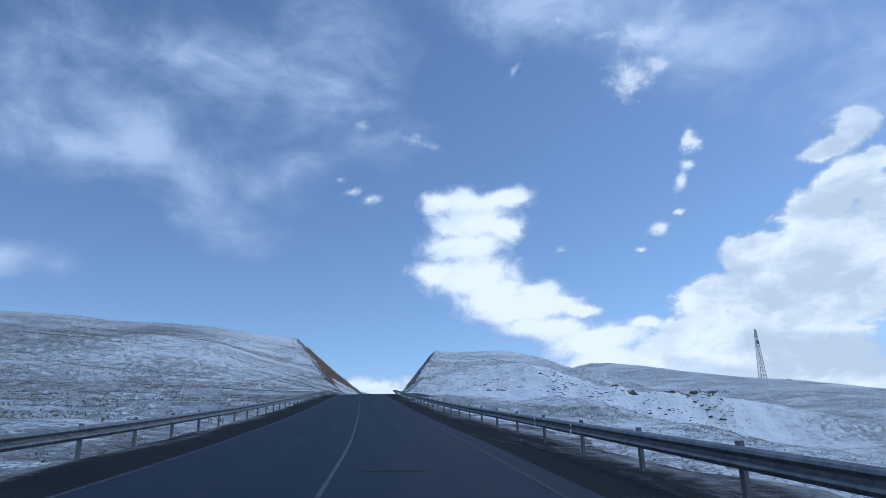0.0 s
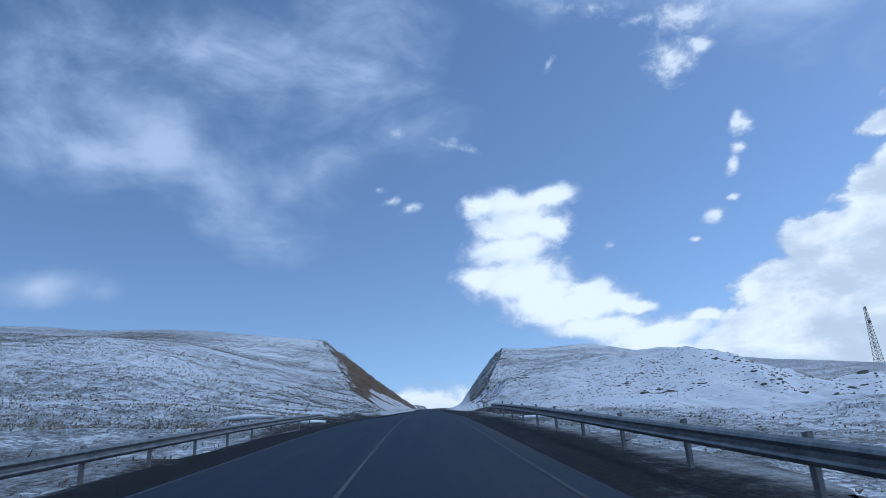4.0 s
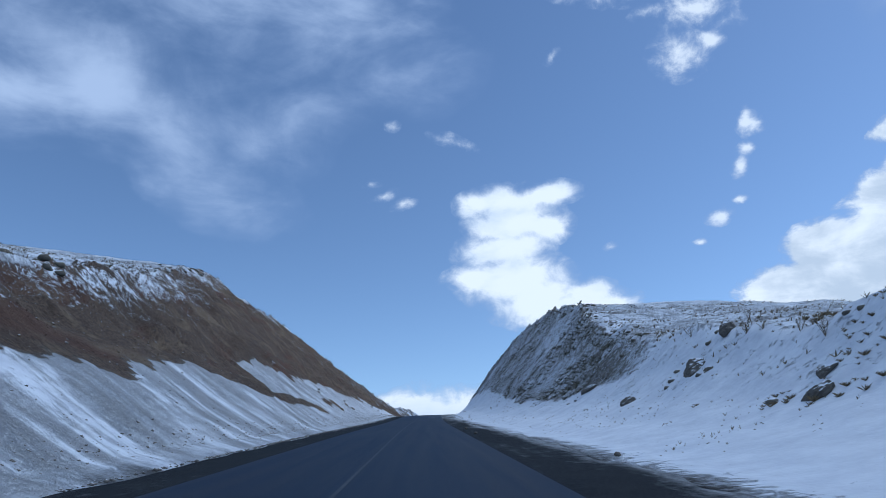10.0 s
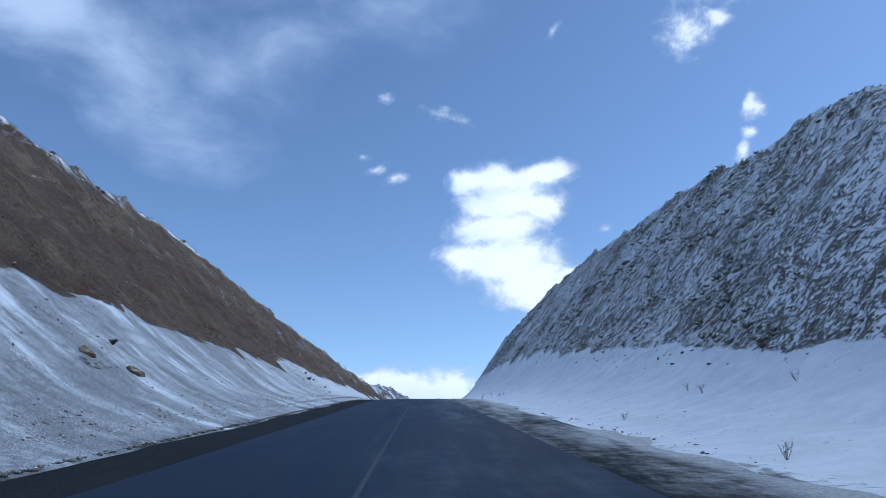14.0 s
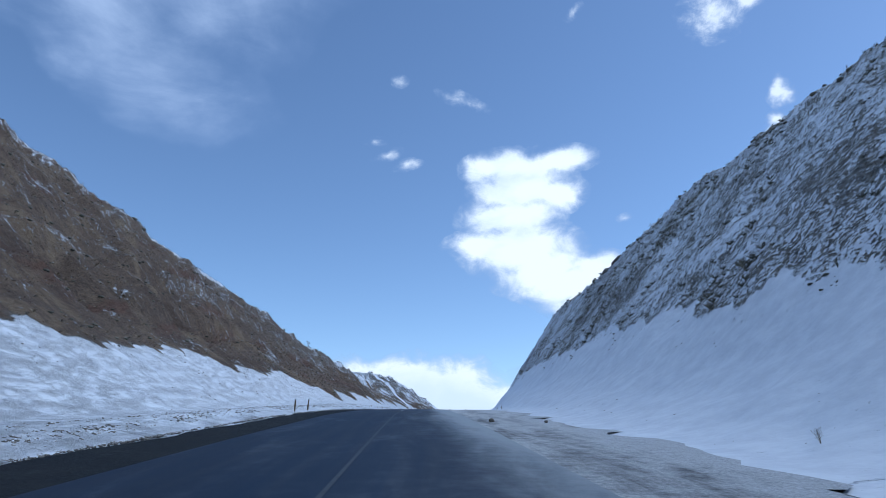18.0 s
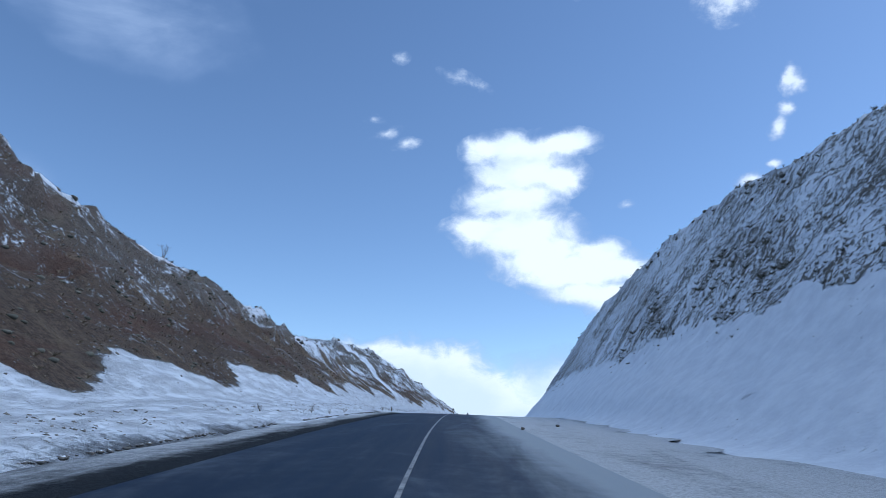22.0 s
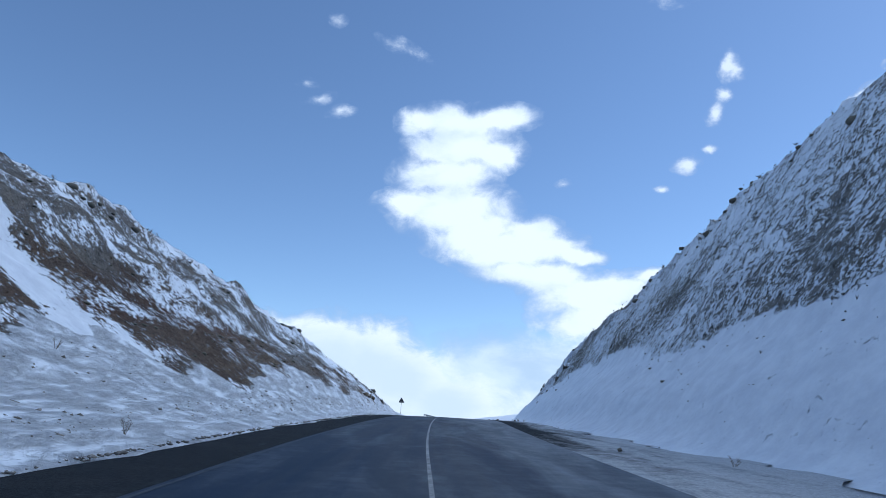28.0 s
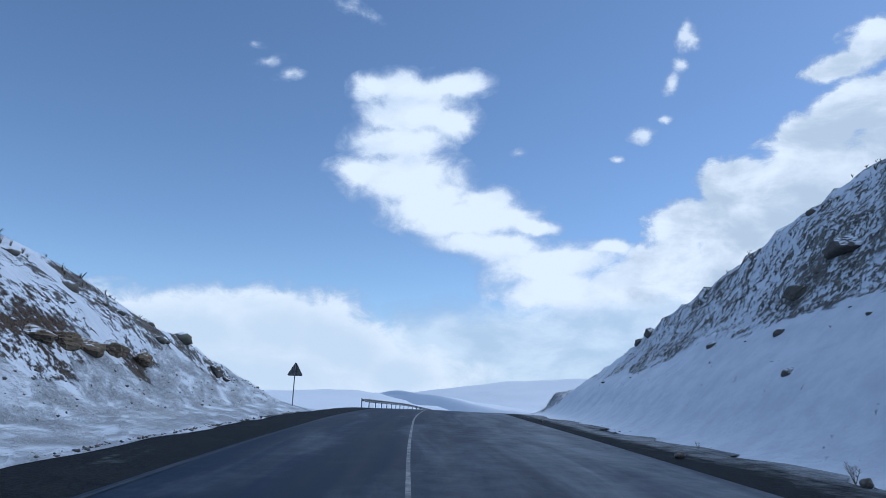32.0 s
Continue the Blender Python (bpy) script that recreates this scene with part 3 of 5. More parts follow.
def terrain():
    rows = np.concatenate((-np.geomspace(3000, 90, 26), np.arange(-80, 150, 1.6), np.arange(150, 240, 0.8), np.arange(240, 735, 0.5), np.arange(735, 860, 1.6), np.geomspace(865, 4700, 60)))
    cols = np.concatenate((np.linspace(0, 8, 6), np.arange(8.5, 48, 0.5), np.linspace(48.7, 120, 56), np.geomspace(124, 4500, 44)))
    cols = np.concatenate((-cols[:0:-1], cols))
    y, u = np.meshgrid(rows, cols, indexing="ij")
    near_y = np.clip(y, -400, 1200)
    h, bare, earth, stony, scree, face, growth, calm = land(near_y, u)
    t = road_turn(near_y)
    x = road_x(near_y) + u * np.sqrt(1 + t * t)
    z = road_z(near_y) + h
    wide = np.maximum(ramp(np.abs(u), 75, 190), np.maximum(ramp(y, 760, 900), ramp(-y, 90, 400)))
    wide = wide * ramp(np.abs(u), 9, 40)
    z = z * (1 - wide) + far_land(x, y) * wide
    # a bank beside the road past the brow
    z = z + (7.0 + 0.8 * fractal(y / 9, u / 9, 3, 131)) * ramp(y, 764, 774) * (1 - ramp(y, 830, 890)) * ramp(u + 1.2 * fractal(y / 5, u * 0, 3, 133), 13, 17) * (1 - ramp(u, 60, 120))
    brink = np.interp(near_y, *VERGE_R)
    z = z - 0.14 * (1 - np.where(u < 0, ramp(-u, 5.6, 7.4), ramp(u, brink - 0.9, brink + 0.5)))
    far = ramp(np.abs(y - 380), 500, 900)
    bare = bare * (1 - far) + 0.08 * far
    P = np.stack((x, y, z), -1)
    slope = np.stack((y, u * 1.42, z * 0), -1)
    return grid_mesh("ground", P, M_GROUND, [("bare", bare), ("earth", earth), ("stony", stony), ("scree", scree), ("face", face), ("growth", growth), ("calm", calm), ("slope", slope)])


ground = tagged(new("ground", terrain()), "snow-dusted mountain pass cut through brown earth banks", "ground", kind="structure")


def ground_z(y, u):
    h = land(np.array([[float(y)]]), np.array([[float(u)]]))[0][0, 0]
    return float(h)


# ---- the road ----


def strip(name, y0, y1, step, us, z, mat, parent=None, wave=0.0, seed=0):
    """A ribbon along the road through the offsets us."""
    ys = np.arange(y0, y1 + step / 2, step)
    y, u = np.meshgrid(ys, np.array(us, float), indexing="ij")
    if wave:
        u = u + wave * fractal(y / 2.5, y * 0 + seed, 3, seed) * (np.arange(len(us)) == (len(us) - 1 if us[-1] > 0 else 0))
    if mat is M_VERGE and us[-1] > 0:
        u = 4.08 + (u - 4.08) * (np.interp(y, *VERGE_R) - 4.08) / 3.22
        u = np.where(u < 4.09, np.where(y < 132, 3.62, 4.08), u)
    if mat is M_ROAD:
        u = u * np.where(u > 0, np.interp(y, [560, 625, 660, 690], [1.0, 1.18, 1.42, 1.5]), 1.0)
    t = road_turn(y)
    c = 1 / np.sqrt(1 + t * t)
    P = np.stack((road_x(y) + u * c, y - u * t * c, road_z(y) + z - 0.012 * np.minimum(np.abs(u), 4.1) - camber(y, u)), -1)
    lane = np.stack((u, y, u * 0), -1)
    if mat is M_VERGE:
        dust = np.where(u < 0, np.interp(y, [0, 470, 495, 520, 575, 600, 640, 900], [0.05, 0.0, 0.6, 0.9, 0.8, 0.03, 0.0, 0.0]) * ramp(-u, 4.3, 5.7), np.interp(y, [0, 310, 345, 440, 520, 600, 640, 680, 900], [0.06, 0.16, 0.52, 0.82, 1.05, 1.05, 0.72, 0.42, 0.35]) - 0.75 * ramp(y, 605, 645) * (1 - ramp(u, 6.0, 8.0)))
        dust = dust + (0.45 + 0.3 * ramp(y, 400, 440)) * (u > 0) * (1 - 0.7 * ramp(y, 600, 640)) * ramp(u, np.interp(y, *VERGE_R) - 0.9 - 0.9 * ramp(y, 400, 440), np.interp(y, *VERGE_R)) * ramp(y, 215, 240) + (0.12 + 0.45 * (1 - ramp(y, 150, 200))) * ramp(np.abs(u), 5.0, 6.8)
    else:
        dust = 0.10 + ramp(y, 250, 420) * (0.14 + 0.13 * ramp(u, -0.5, 3.0)) + 0.04 * ramp(y, 560, 640) + 0.75 * ramp(u, 2.0, 4.2) * ramp(y, 400, 470) * (1 - 0.9 * ramp(y, 560, 610))
    ob = new(name, grid_mesh(name, P, mat, [("lane", lane), ("dust", np.clip(dust, 0, 1.15))]))
    ob.parent = parent
    return ob


road = tagged(strip("road", -300, 900, 2.0, np.linspace(-4.1, 4.1, 9), 0.06, M_ROAD), "dark two-lane asphalt road with worn white lines", "road", kind="structure")
verge = tagged(strip("verge", -300, 900, 1.0, [-6.3, -5.9, -5.5, -5.0, -4.5, -4.08], 0.052, M_VERGE, None, 0.2, 5), "dark gritty road verge with thin snow", "verge", kind="structure")
tagged(strip("verge", -300, 900, 1.0, [4.08, 4.5, 5.2, 5.9, 6.4, 6.9, 7.3], 0.052, M_VERGE, None, 0.6, 9), "gravel road verge with blown snow", "verge", kind="structure")
for y0, y1, u0, u1, paint in ((-300, 190, -4.0, -3.93, M_WORN), (588, 900, -4.0, -3.92, M_FAINT), (-300, 138, 3.46, 3.54, M_FAINT)):
    strip("edge_line", y0, y1, 2.0, [u0, u1], 0.068, paint, road)
for y0, y1, paint in ((-300, 225, M_WORN), (225, 470, M_FAINT), (470, 900, M_LINE)):
    strip("centre_line", y0, y1, 2.0, [-0.04, 0.04], 0.068, paint, road)

# ---- clouds ----
MAIN = [(10.2, 23.3, 4.3, 1.5, 0), (14.0, 23.6, 3.2, 1.0, -1), (7.7, 23.2, 2.4, 1.3, 2), (10.8, 21.4, 4.5, 1.9, 0), (13.6, 20.9, 2.7, 1.4, 0), (9.6, 19.3, 4.3, 1.8, 1), (7.1, 17.2, 3.1, 1.2, 2), (10.6, 16.7, 4.9, 2.4, 1), (12.7, 14.9, 4.8, 2.2, 1), (14.9, 13.7, 4.6, 2.0, 1), (17.7, 14.0, 3.0, 1.4, 0), (15.6, 12.0, 3.4, 1.2, 1), (20.2, 13.4, 2.0, 0.8, 0), (18.1, 11.6, 3.8, 1.4, 1), (20.5, 10.3, 4.5, 1.9, 0), (23.1, 10.7, 4.0, 1.6, 0), (25.7, 11.7, 1.9, 0.7, -1), (22.3, 8.6, 5.5, 2.1, 0), (16.8, 15.1, 2.2, 1.2, 0)]
SMALL = [(-2.1, 25.2, 0.9, 0.5, 4, 0.72), (-1.0, 24.3, 1.5, 0.5, 14, 0.72), (0.8, 23.5, 1.3, 0.5, 14, 0.58), (5.2, 28.8, 2.0, 0.6, -13, 0.6), (6.7, 28.3, 1.5, 0.5, -22, 0.5), (0.0, 30.1, 0.8, 0.6, 3, 0.45), (31.6, 26.6, 0.8, 1.2, -13), (32.0, 26.0, 0.8, 1.0, -4), (31.1, 24.6, 0.8, 0.5, -3), (30.5, 23.3, 0.7, 1.1, -30), (28.2, 19.9, 1.2, 0.7, 12), (29.9, 20.8, 0.5, 0.3, -2), (26.4, 18.1, 0.6, 0.3, -3), (18.9, 18.7, 0.7, 0.4, -1, 0.5)]
PUFFS = [(27.4, 32.9, 2.7, 2.0, -3), (29.5, 35.8, 3.4, 1.6, -6, 0.9), (30.0, 33.3, 1.4, 1.0, -18), (31.7, 34.2, 1.6, 0.7, -10, 0.6), (15.8, 34.6, 1.0, 0.5, 22, 0.7), (25.4, 36.5, 1.8, 0.7, 4, 0.6), (21.4, 38.3, 5.9, 0.7, -11, 0.5)]
BANK = [(-9.0, 3.9, 5.8, 3.3, 3), (-4.3, 4.2, 7.5, 3.6, 3), (1.2, 4.6, 6.2, 3.7, 3), (4.5, 4.4, 4.6, 3.7, 3), (7.0, 3.2, 4.6, 3.3, 2), (10.5, 1.8, 4.9, 2.5, 2), (-0.9, 1.6, 17.1, 2.8, 2)]
VEIL = [(14.5, 4.0, 6.9, 3.6, 2), (18.6, 4.0, 7.6, 3.8, 1), (24.6, 5.2, 6.0, 4.9, 1), (22.6, 2.7, 11.9, 3.2, 1), (10.5, 1.3, 16.1, 2.5, 2), (29.8, 6.9, 6.0, 4.4, 0)]
EAST = [(42.0, 23.4, 2.5, 1.0, 13), (44.1, 24.5, 1.9, 1.5, 16), (40.0, 18.7, 3.2, 1.9, 20), (42.8, 20.6, 2.8, 1.9, 15), (34.7, 16.5, 2.8, 1.5, 17), (31.2, 13.3, 3.1, 2.0, 13), (30.7, 10.5, 3.9, 2.4, 0), (36.1, 13.6, 4.0, 3.5, -3), (40.2, 15.7, 4.4, 4.1, -6), (27.4, 9.3, 3.3, 1.6, 0), (34.4, 9.3, 4.7, 3.2, -1), (42.9, 21.0, 2.9, 1.1, 9), (45.3, 21.7, 1.5, 1.1, 1), (35.7, 13.9, 2.3, 1.8, 13), (34.9, 11.9, 2.5, 2.0, -8), (38.7, 12.1, 4.9, 3.5, -9), (42.6, 14.1, 4.0, 4.7, -11), (37.2, 6.2, 8.5, 4.3, 0), (44.7, 18.4, 2.2, 2.5, -14)]
WISP = [(-31.3, 16.5, 5.4, 1.8, 10, 0.75), (-26.8, 16.9, 3.1, 1.6, 5, 0.6)]
SCUD = [(-20.8, 26.8, 7.0, 3.7, -28, 0.95), (-24.0, 28.6, 6.4, 3.4, -21, 0.65), (-15.3, 23.8, 6.8, 3.6, -36, 0.8), (-11.3, 21.1, 5.3, 3.0, -18, 0.5), (-27.4, 30.6, 7.8, 3.8, -14, 0.5), (-2.5, 33.0, 7.5, 7.4, 7, 0.7), (0.4, 28.5, 7.3, 3.3, 6, 0.6), (-7.8, 25.5, 7.4, 4.0, 28, 0.55), (-13.8, 28.4, 7.4, 4.4, 3, 0.4), (-16.4, 33.7, 9.5, 4.1, 5, 0.45), (-30.9, 31.6, 6.1, 4.8, 13, 0.45), (-9.9, 34.7, 6.9, 3.8, 2, 0.45)]
SCUD_HIGH = [(18.6, 38.7, 18.0, 3.5, -11, 0.8), (34.5, 34.0, 13.4, 5.5, -17, 0.75), (42.2, 27.0, 8.4, 5.9, -8, 0.65), (47.3, 28.8, 5.5, 5.4, -21, 0.6), (-2.5, 36.0, 8.9, 6.6, 1, 0.6), (-25.8, 25.9, 8.5, 3.3, -5, 0.75), (-27.9, 32.3, 13.5, 4.8, 12, 0.6), (-12.2, 31.4, 8.2, 5.8, 5, 0.45)]
SKY_O = Vector((10, 335, 30))
SKY_AZ, SKY_R = [-180, -70, -30, -12, -3, 6, 17, 28, 35, 60, 180], [3200, 2600, 2200, 2600, 4200, 4200, 3400, 3100, 3800, 3800, 3200]


def warped(k, deg, scale, reach):
    """The sky's degrees, shifted by noise so that outlines fray."""
    warp = k.n.new("ShaderNodeTexNoise")
    k.put(deg, warp.inputs["Vector"])
    warp.inputs["Scale"].default_value, warp.inputs["Detail"].default_value = scale, 6
    off = k.n.new("ShaderNodeVectorMath")
    off.operation = "MULTIPLY_ADD"
    k.put(warp.outputs["Color"], off.inputs[0])
    off.inputs[1].default_value, off.inputs[2].default_value = (reach, reach * 0.58, 0), (-reach / 2, -reach * 0.29, 0)
    moved = k.n.new("ShaderNodeVectorMath")
    k.put(deg, moved.inputs[0])
    k.put(off.outputs[0], moved.inputs[1])
    return moved.outputs[0]


def mass(k, p, blobs):
    """Soft ellipses run together: 1 in their hearts, 0 outside."""
    total = hard = None
    for b in blobs:
        m = k.n.new("ShaderNodeMapping")
        m.vector_type = "TEXTURE"
        k.put(p, m.inputs[0])
        m.inputs["Location"].default_value = (b[0], b[1], 0)
        m.inputs["Rotation"].default_value = (0, 0, radians(b[4]))
        m.inputs["Scale"].default_value = (b[2] * 1.25, b[3] * 1.25, 1)
        g = k.n.new("ShaderNodeTexGradient")
        g.gradient_type = "SPHERICAL"
        k.put(m.outputs[0], g.inputs[0])
        v = g.outputs["Fac"]
        if len(b) > 5:
            v = k.math("MULTIPLY", v, b[5])
        if total is None:
            total = hard = v
        else:
            total, hard = k.math("SMOOTH_MAX", total, v, 0.22), k.math("MAXIMUM", hard, v)
    return k.math("MULTIPLY", total, k.step(hard, 0.0, 0.12))


def glow(k, tint, alpha):
    """Lit cloud that lets the sky behind it show."""
    em = k.n.new("ShaderNodeEmission")
    k.put(tint, em.inputs[0])
    em.inputs[1].default_value = CLOUD_GLOW
    tr = k.n.new("ShaderNodeBsdfTransparent")
    mx = k.n.new("ShaderNodeMixShader")
    k.put(alpha, mx.inputs[0])
    k.l.new(tr.outputs[0], mx.inputs[1])
    k.l.new(em.outputs[0], mx.inputs[2])
    k.l.new(mx.outputs[0], k.n["Material Output"].inputs["Surface"])
    return k.mat


def scud_material():
    """Thin low cloud drifting over the near end of the pass."""
    k = Kit("thin_cloud")
    k.n.remove(k.bsdf)
    deg = k.attr("sky_deg").outputs["Vector"]
    m = mass(k, warped(k, deg, 0.16, 7.0), SCUD + SCUD_HIGH)
    soft = k.noise(k.mapped(deg, (0.09, 0.16, 1), rot=(0, 0, 0.7)), 1.0, 8, 0.55, 0.6)
    lace = k.noise(k.mapped(deg, (0.22, 0.5, 1), rot=(0, 0, 0.6)), 1.0, 7, 0.6, 0.4)
    body = k.math("ADD", k.math("MULTIPLY", k.math("SUBTRACT", soft, 0.5), 1.5), k.math("MULTIPLY", k.math("SUBTRACT", lace, 0.5), 0.5))
    alpha = k.math("MULTIPLY", k.step(k.math("ADD", m, body), -0.12, 1.0), k.step(m, 0.0, 0.30))
    return glow(k, k.mix(alpha, (0.26, 0.36, 0.58), (0.52, 0.62, 0.82)), k.math("MULTIPLY", alpha, 0.85))


def cloud_material():
    """Cloud banks as soft masses on the far shell of the sky: each mass an ellipse in degrees, frayed by noise."""
    k = Kit("cloud")
    k.n.remove(k.bsdf)
    deg = k.attr("sky_deg").outputs["Vector"]
    p = warped(k, deg, 0.35, 2.6)
    fray = k.noise(k.mapped(deg, (0.38, 0.52, 1), rot=(0, 0, 0.15)), 1.0, 9, 0.64, 0.3)
    soft = k.noise(k.mapped(deg, (0.10, 0.13, 1), rot=(0, 0, 0.6)), 1.0, 6, 0.52, 0.15)
    f = k.math("SUBTRACT", fray, 0.5)
    firm, east, bank, veil, wisp = (mass(k, p, b) for b in (MAIN, EAST, BANK, VEIL, WISP))
    small = mass(k, warped(k, deg, 0.7, 1.2), SMALL + PUFFS)

    def seen(m, alpha):
        return k.math("MULTIPLY", alpha, k.step(m, 0.0, 0.10))

    a_firm = seen(firm, k.step(k.math("MULTIPLY_ADD", f, 0.95, firm), -0.02, 0.60))
    a_east = seen(east, k.step(k.math("MULTIPLY_ADD", f, 0.95, east), 0.05, 0.42))
    a_small = k.math("MULTIPLY", seen(small, k.step(k.math("MULTIPLY_ADD", f, 1.9, small), 0.05, 0.95)), 0.9)
    a_bank = seen(bank, k.step(k.math("MULTIPLY_ADD", f, 0.7, bank), 0.05, 0.45))
    a_veil = k.math("MULTIPLY", seen(veil, k.step(k.math("MULTIPLY_ADD", f, 0.5, veil), 0.0, 0.6)), 0.93)
    a_wisp = k.math("MULTIPLY", k.step(k.math("MULTIPLY_ADD", k.math("SUBTRACT", soft, 0.5), 1.0, wisp), -0.05, 1.1), k.step(wisp, 0.0, 0.35))
    # unseen broken cloud deck over and behind the pass, added as soft fill light
    side = k.n.new("ShaderNodeSeparateXYZ")
    k.put(deg, side.inputs[0])
    over = k.math("MAXIMUM", k.step(side.outputs[1], 46.0, 62.0), k.step(k.math("ABSOLUTE", k.math("SUBTRACT", side.outputs[0], 5.0)), 62.0, 85.0))
    fill_deck = k.n.new("ShaderNodeTexNoise")
    k.put(k.mapped(k.coords("Object"), (0.0011, 0.0011, 0.0016)), fill_deck.inputs["Vector"])
    fill_deck.inputs["Scale"].default_value, fill_deck.inputs["Detail"].default_value = 1.0, 7
    a_fill_deck = k.math("MULTIPLY", over, k.step(fill_deck.outputs["Fac"], 0.34, 0.53))
    # light on the masses: bright crowns and rims, greyer depths
    body = k.noise(k.mapped(deg, (0.17, 0.34, 1)), 1.0, 7, 0.58, 0.3)
    shade, bright = (0.58, 0.68, 0.83), (0.92, 0.95, 1.0)
    t_firm = k.mix(k.step(k.math("MULTIPLY_ADD", firm, 0.5, body), 0.36, 0.86), shade, bright)
    wide = k.noise(k.mapped(deg, (0.07, 0.11, 1), rot=(0, 0, -0.6)), 1.0, 6, 0.6, 0.5)
    t_east = k.mix(k.step(k.math("ADD", k.math("MULTIPLY", wide, 0.55), k.math("MULTIPLY", body, 0.65)), 0.50, 0.72), bright, (0.58, 0.65, 0.75))
    t_bank = k.mix(k.step(k.math("MULTIPLY_ADD", bank, 0.55, k.math("MULTIPLY", body, -0.5)), -0.12, 0.25), (0.90, 0.93, 0.97), (0.70, 0.78, 0.88))
    t_veil = k.mix(k.step(body, 0.35, 0.65), (0.56, 0.67, 0.80), (0.76, 0.84, 0.93))
    tint = k.mix(a_wisp, (0.30, 0.40, 0.62), (0.62, 0.71, 0.86))
    alpha = a_wisp
    for a_next, t_next in ((a_fill_deck, (0.50, 0.58, 0.70)), (a_veil, t_veil), (a_bank, t_bank), (a_east, t_east), (a_small, bright), (a_firm, t_firm)):
        tint = k.mix(a_next, tint, t_next)
        alpha = k.math("MAXIMUM", alpha, a_next)
    return glow(k, tint, alpha)


CLOUD_GLOW = 1.0


def sky_shell(name, az, el, steps, centre, reach, mat, label):
    """Part of a wide shell round the pass that carries its heading and height in degrees."""
    a, e = np.meshgrid(np.linspace(*az, steps[0]), np.linspace(*el, steps[1]), indexing="ij")
    ra, re = np.radians(a), np.radians(e)
    d = np.stack((np.sin(ra) * np.cos(re), np.cos(ra) * np.cos(re), np.sin(re)), -1)
    me = grid_mesh(name, d * reach(a)[..., None] + np.array(centre), mat, [("sky_deg", np.stack((a, e, a * 0), -1))])
    return tagged(new(name, me), label, "sky", kind="structure")


sky_shell("backdrop", (-180, 180), (-1.5, 89.5), (145, 60), SKY_O, lambda a: np.interp(a, SKY_AZ, SKY_R), cloud_material(), "white and grey clouds in a blue sky")
sky_shell("backdrop", (-60, 70), (8, 60), (66, 30), (0, 75, 10), lambda a: 900.0 + 0 * a, scud_material(), "thin veil of low cloud")

# ---- guard rails ----


def beam_mesh(length):
    """One W-shaped steel beam, its face towards -x, lying along y."""
    prof = [(0.00, -0.155), (-0.055, -0.125), (-0.075, -0.085), (-0.055, -0.05), (-0.005, -0.02), (-0.005, 0.02), (-0.055, 0.05), (-0.075, 0.085), (-0.055, 0.125), (0.00, 0.155)]
    bm = bmesh.new()
    rows = []
    for y in (0.0, length):
        rows.append([bm.verts.new((x, y, z)) for x, z in prof] + [bm.verts.new((x + 0.008, y, z)) for x, z in reversed(prof)])
    n = len(rows[0])
    for i in range(n):
        bm.faces.new((rows[0][i], rows[0][(i + 1) % n], rows[1][(i + 1) % n], rows[1][i]))
    bm.faces.new(rows[0])
    bm.faces.new(rows[1][::-1])
    bmesh.ops.recalc_face_normals(bm, faces=bm.faces)
    return bm


def guard_rail(y0, y1, u, flare=0.0, label=""):
    """Posts every four metres, a W-beam between them, and on flared ends the last beam turned down and away."""
    s = 1 if u > 0 else -1
    rail = new("guard_rail")
    base = at(y0, u, 0)
    rail.matrix_basis = Matrix.Translation(base)
    tagged(rail, label, "guard rail", "guard rails by the road")
    post = beam = block = None
    y = y0
    while y < y1 - 0.1:
        a, b = at(y, u, 0) - base, at(min(y + 4, y1), u, 0) - base
        turn = heading(y)
        tilt = math.degrees(math.atan2(b.z - a.z, (b.xy - a.xy).length))
        m = Matrix.Translation(a) @ pose(0, 0, 0, 0, 0, turn)
        if post is None:
            bm = box(bmesh.new(), (0.014, 0.14, 1.7), pose(0, 0, 0.0), 0.003)
            box(bm, (0.07, 0.014, 1.7), pose(0.03, 0.062, 0.0))
            box(bm, (0.07, 0.014, 1.7), pose(0.03, -0.062, 0.0))
            post = part("post", bm, M_POST, rail)
            bm = box(bmesh.new(), (0.24, 0.12, 0.2), pose(0, 0, 0), 0.012)
            block = part("spacer", bm, M_POST, rail)
            beam = part("beam", beam_mesh(4.02), M_STEEL, rail)
            bolt = part("bolt", rod(bmesh.new(), (0, 0, 0), (-0.02, 0, 0), 0.02), M_POST, rail)
            obs = (post, block, beam, bolt)
        else:
            obs = tuple(new(o.name.split(".")[0], o.data) for o in obs)
            for o in obs:
                o.parent = rail
        side = m if s > 0 else m @ Matrix.Diagonal((-1, 1, 1, 1))
        obs[0].matrix_basis = side @ pose(0.16, 0, -0.02)
        obs[1].matrix_basis = side @ pose(0.06, 0, 0.64)
        obs[2].matrix_basis = side @ pose(-0.06, -0.01, 0.64, tilt)
        obs[3].matrix_basis = side @ pose(-0.066, 0.02, 0.64)
        y += 4
    if flare:
        end = at(y1, u, 0) - base
        m = Matrix.Translation(end) @ pose(0, 0, 0, 0, 0, heading(y1))
        side = m if s > 0 else m @ Matrix.Diagonal((-1, 1, 1, 1))
        part("end_beam", beam_mesh(4.4), M_STEEL, rail, "bent end beam", side @ pose(-0.06, 0, 0.64, -3, 0, -flare))
        part("end_plate", box(bmesh.new(), (0.06, 0.5, 0.36), pose(0, 0, 0), 0.02), M_STEEL, rail, "", side @ pose(-0.06 + math.sin(radians(flare)) * 4.4, math.cos(radians(flare)) * 4.5, 0.42))
    return rail


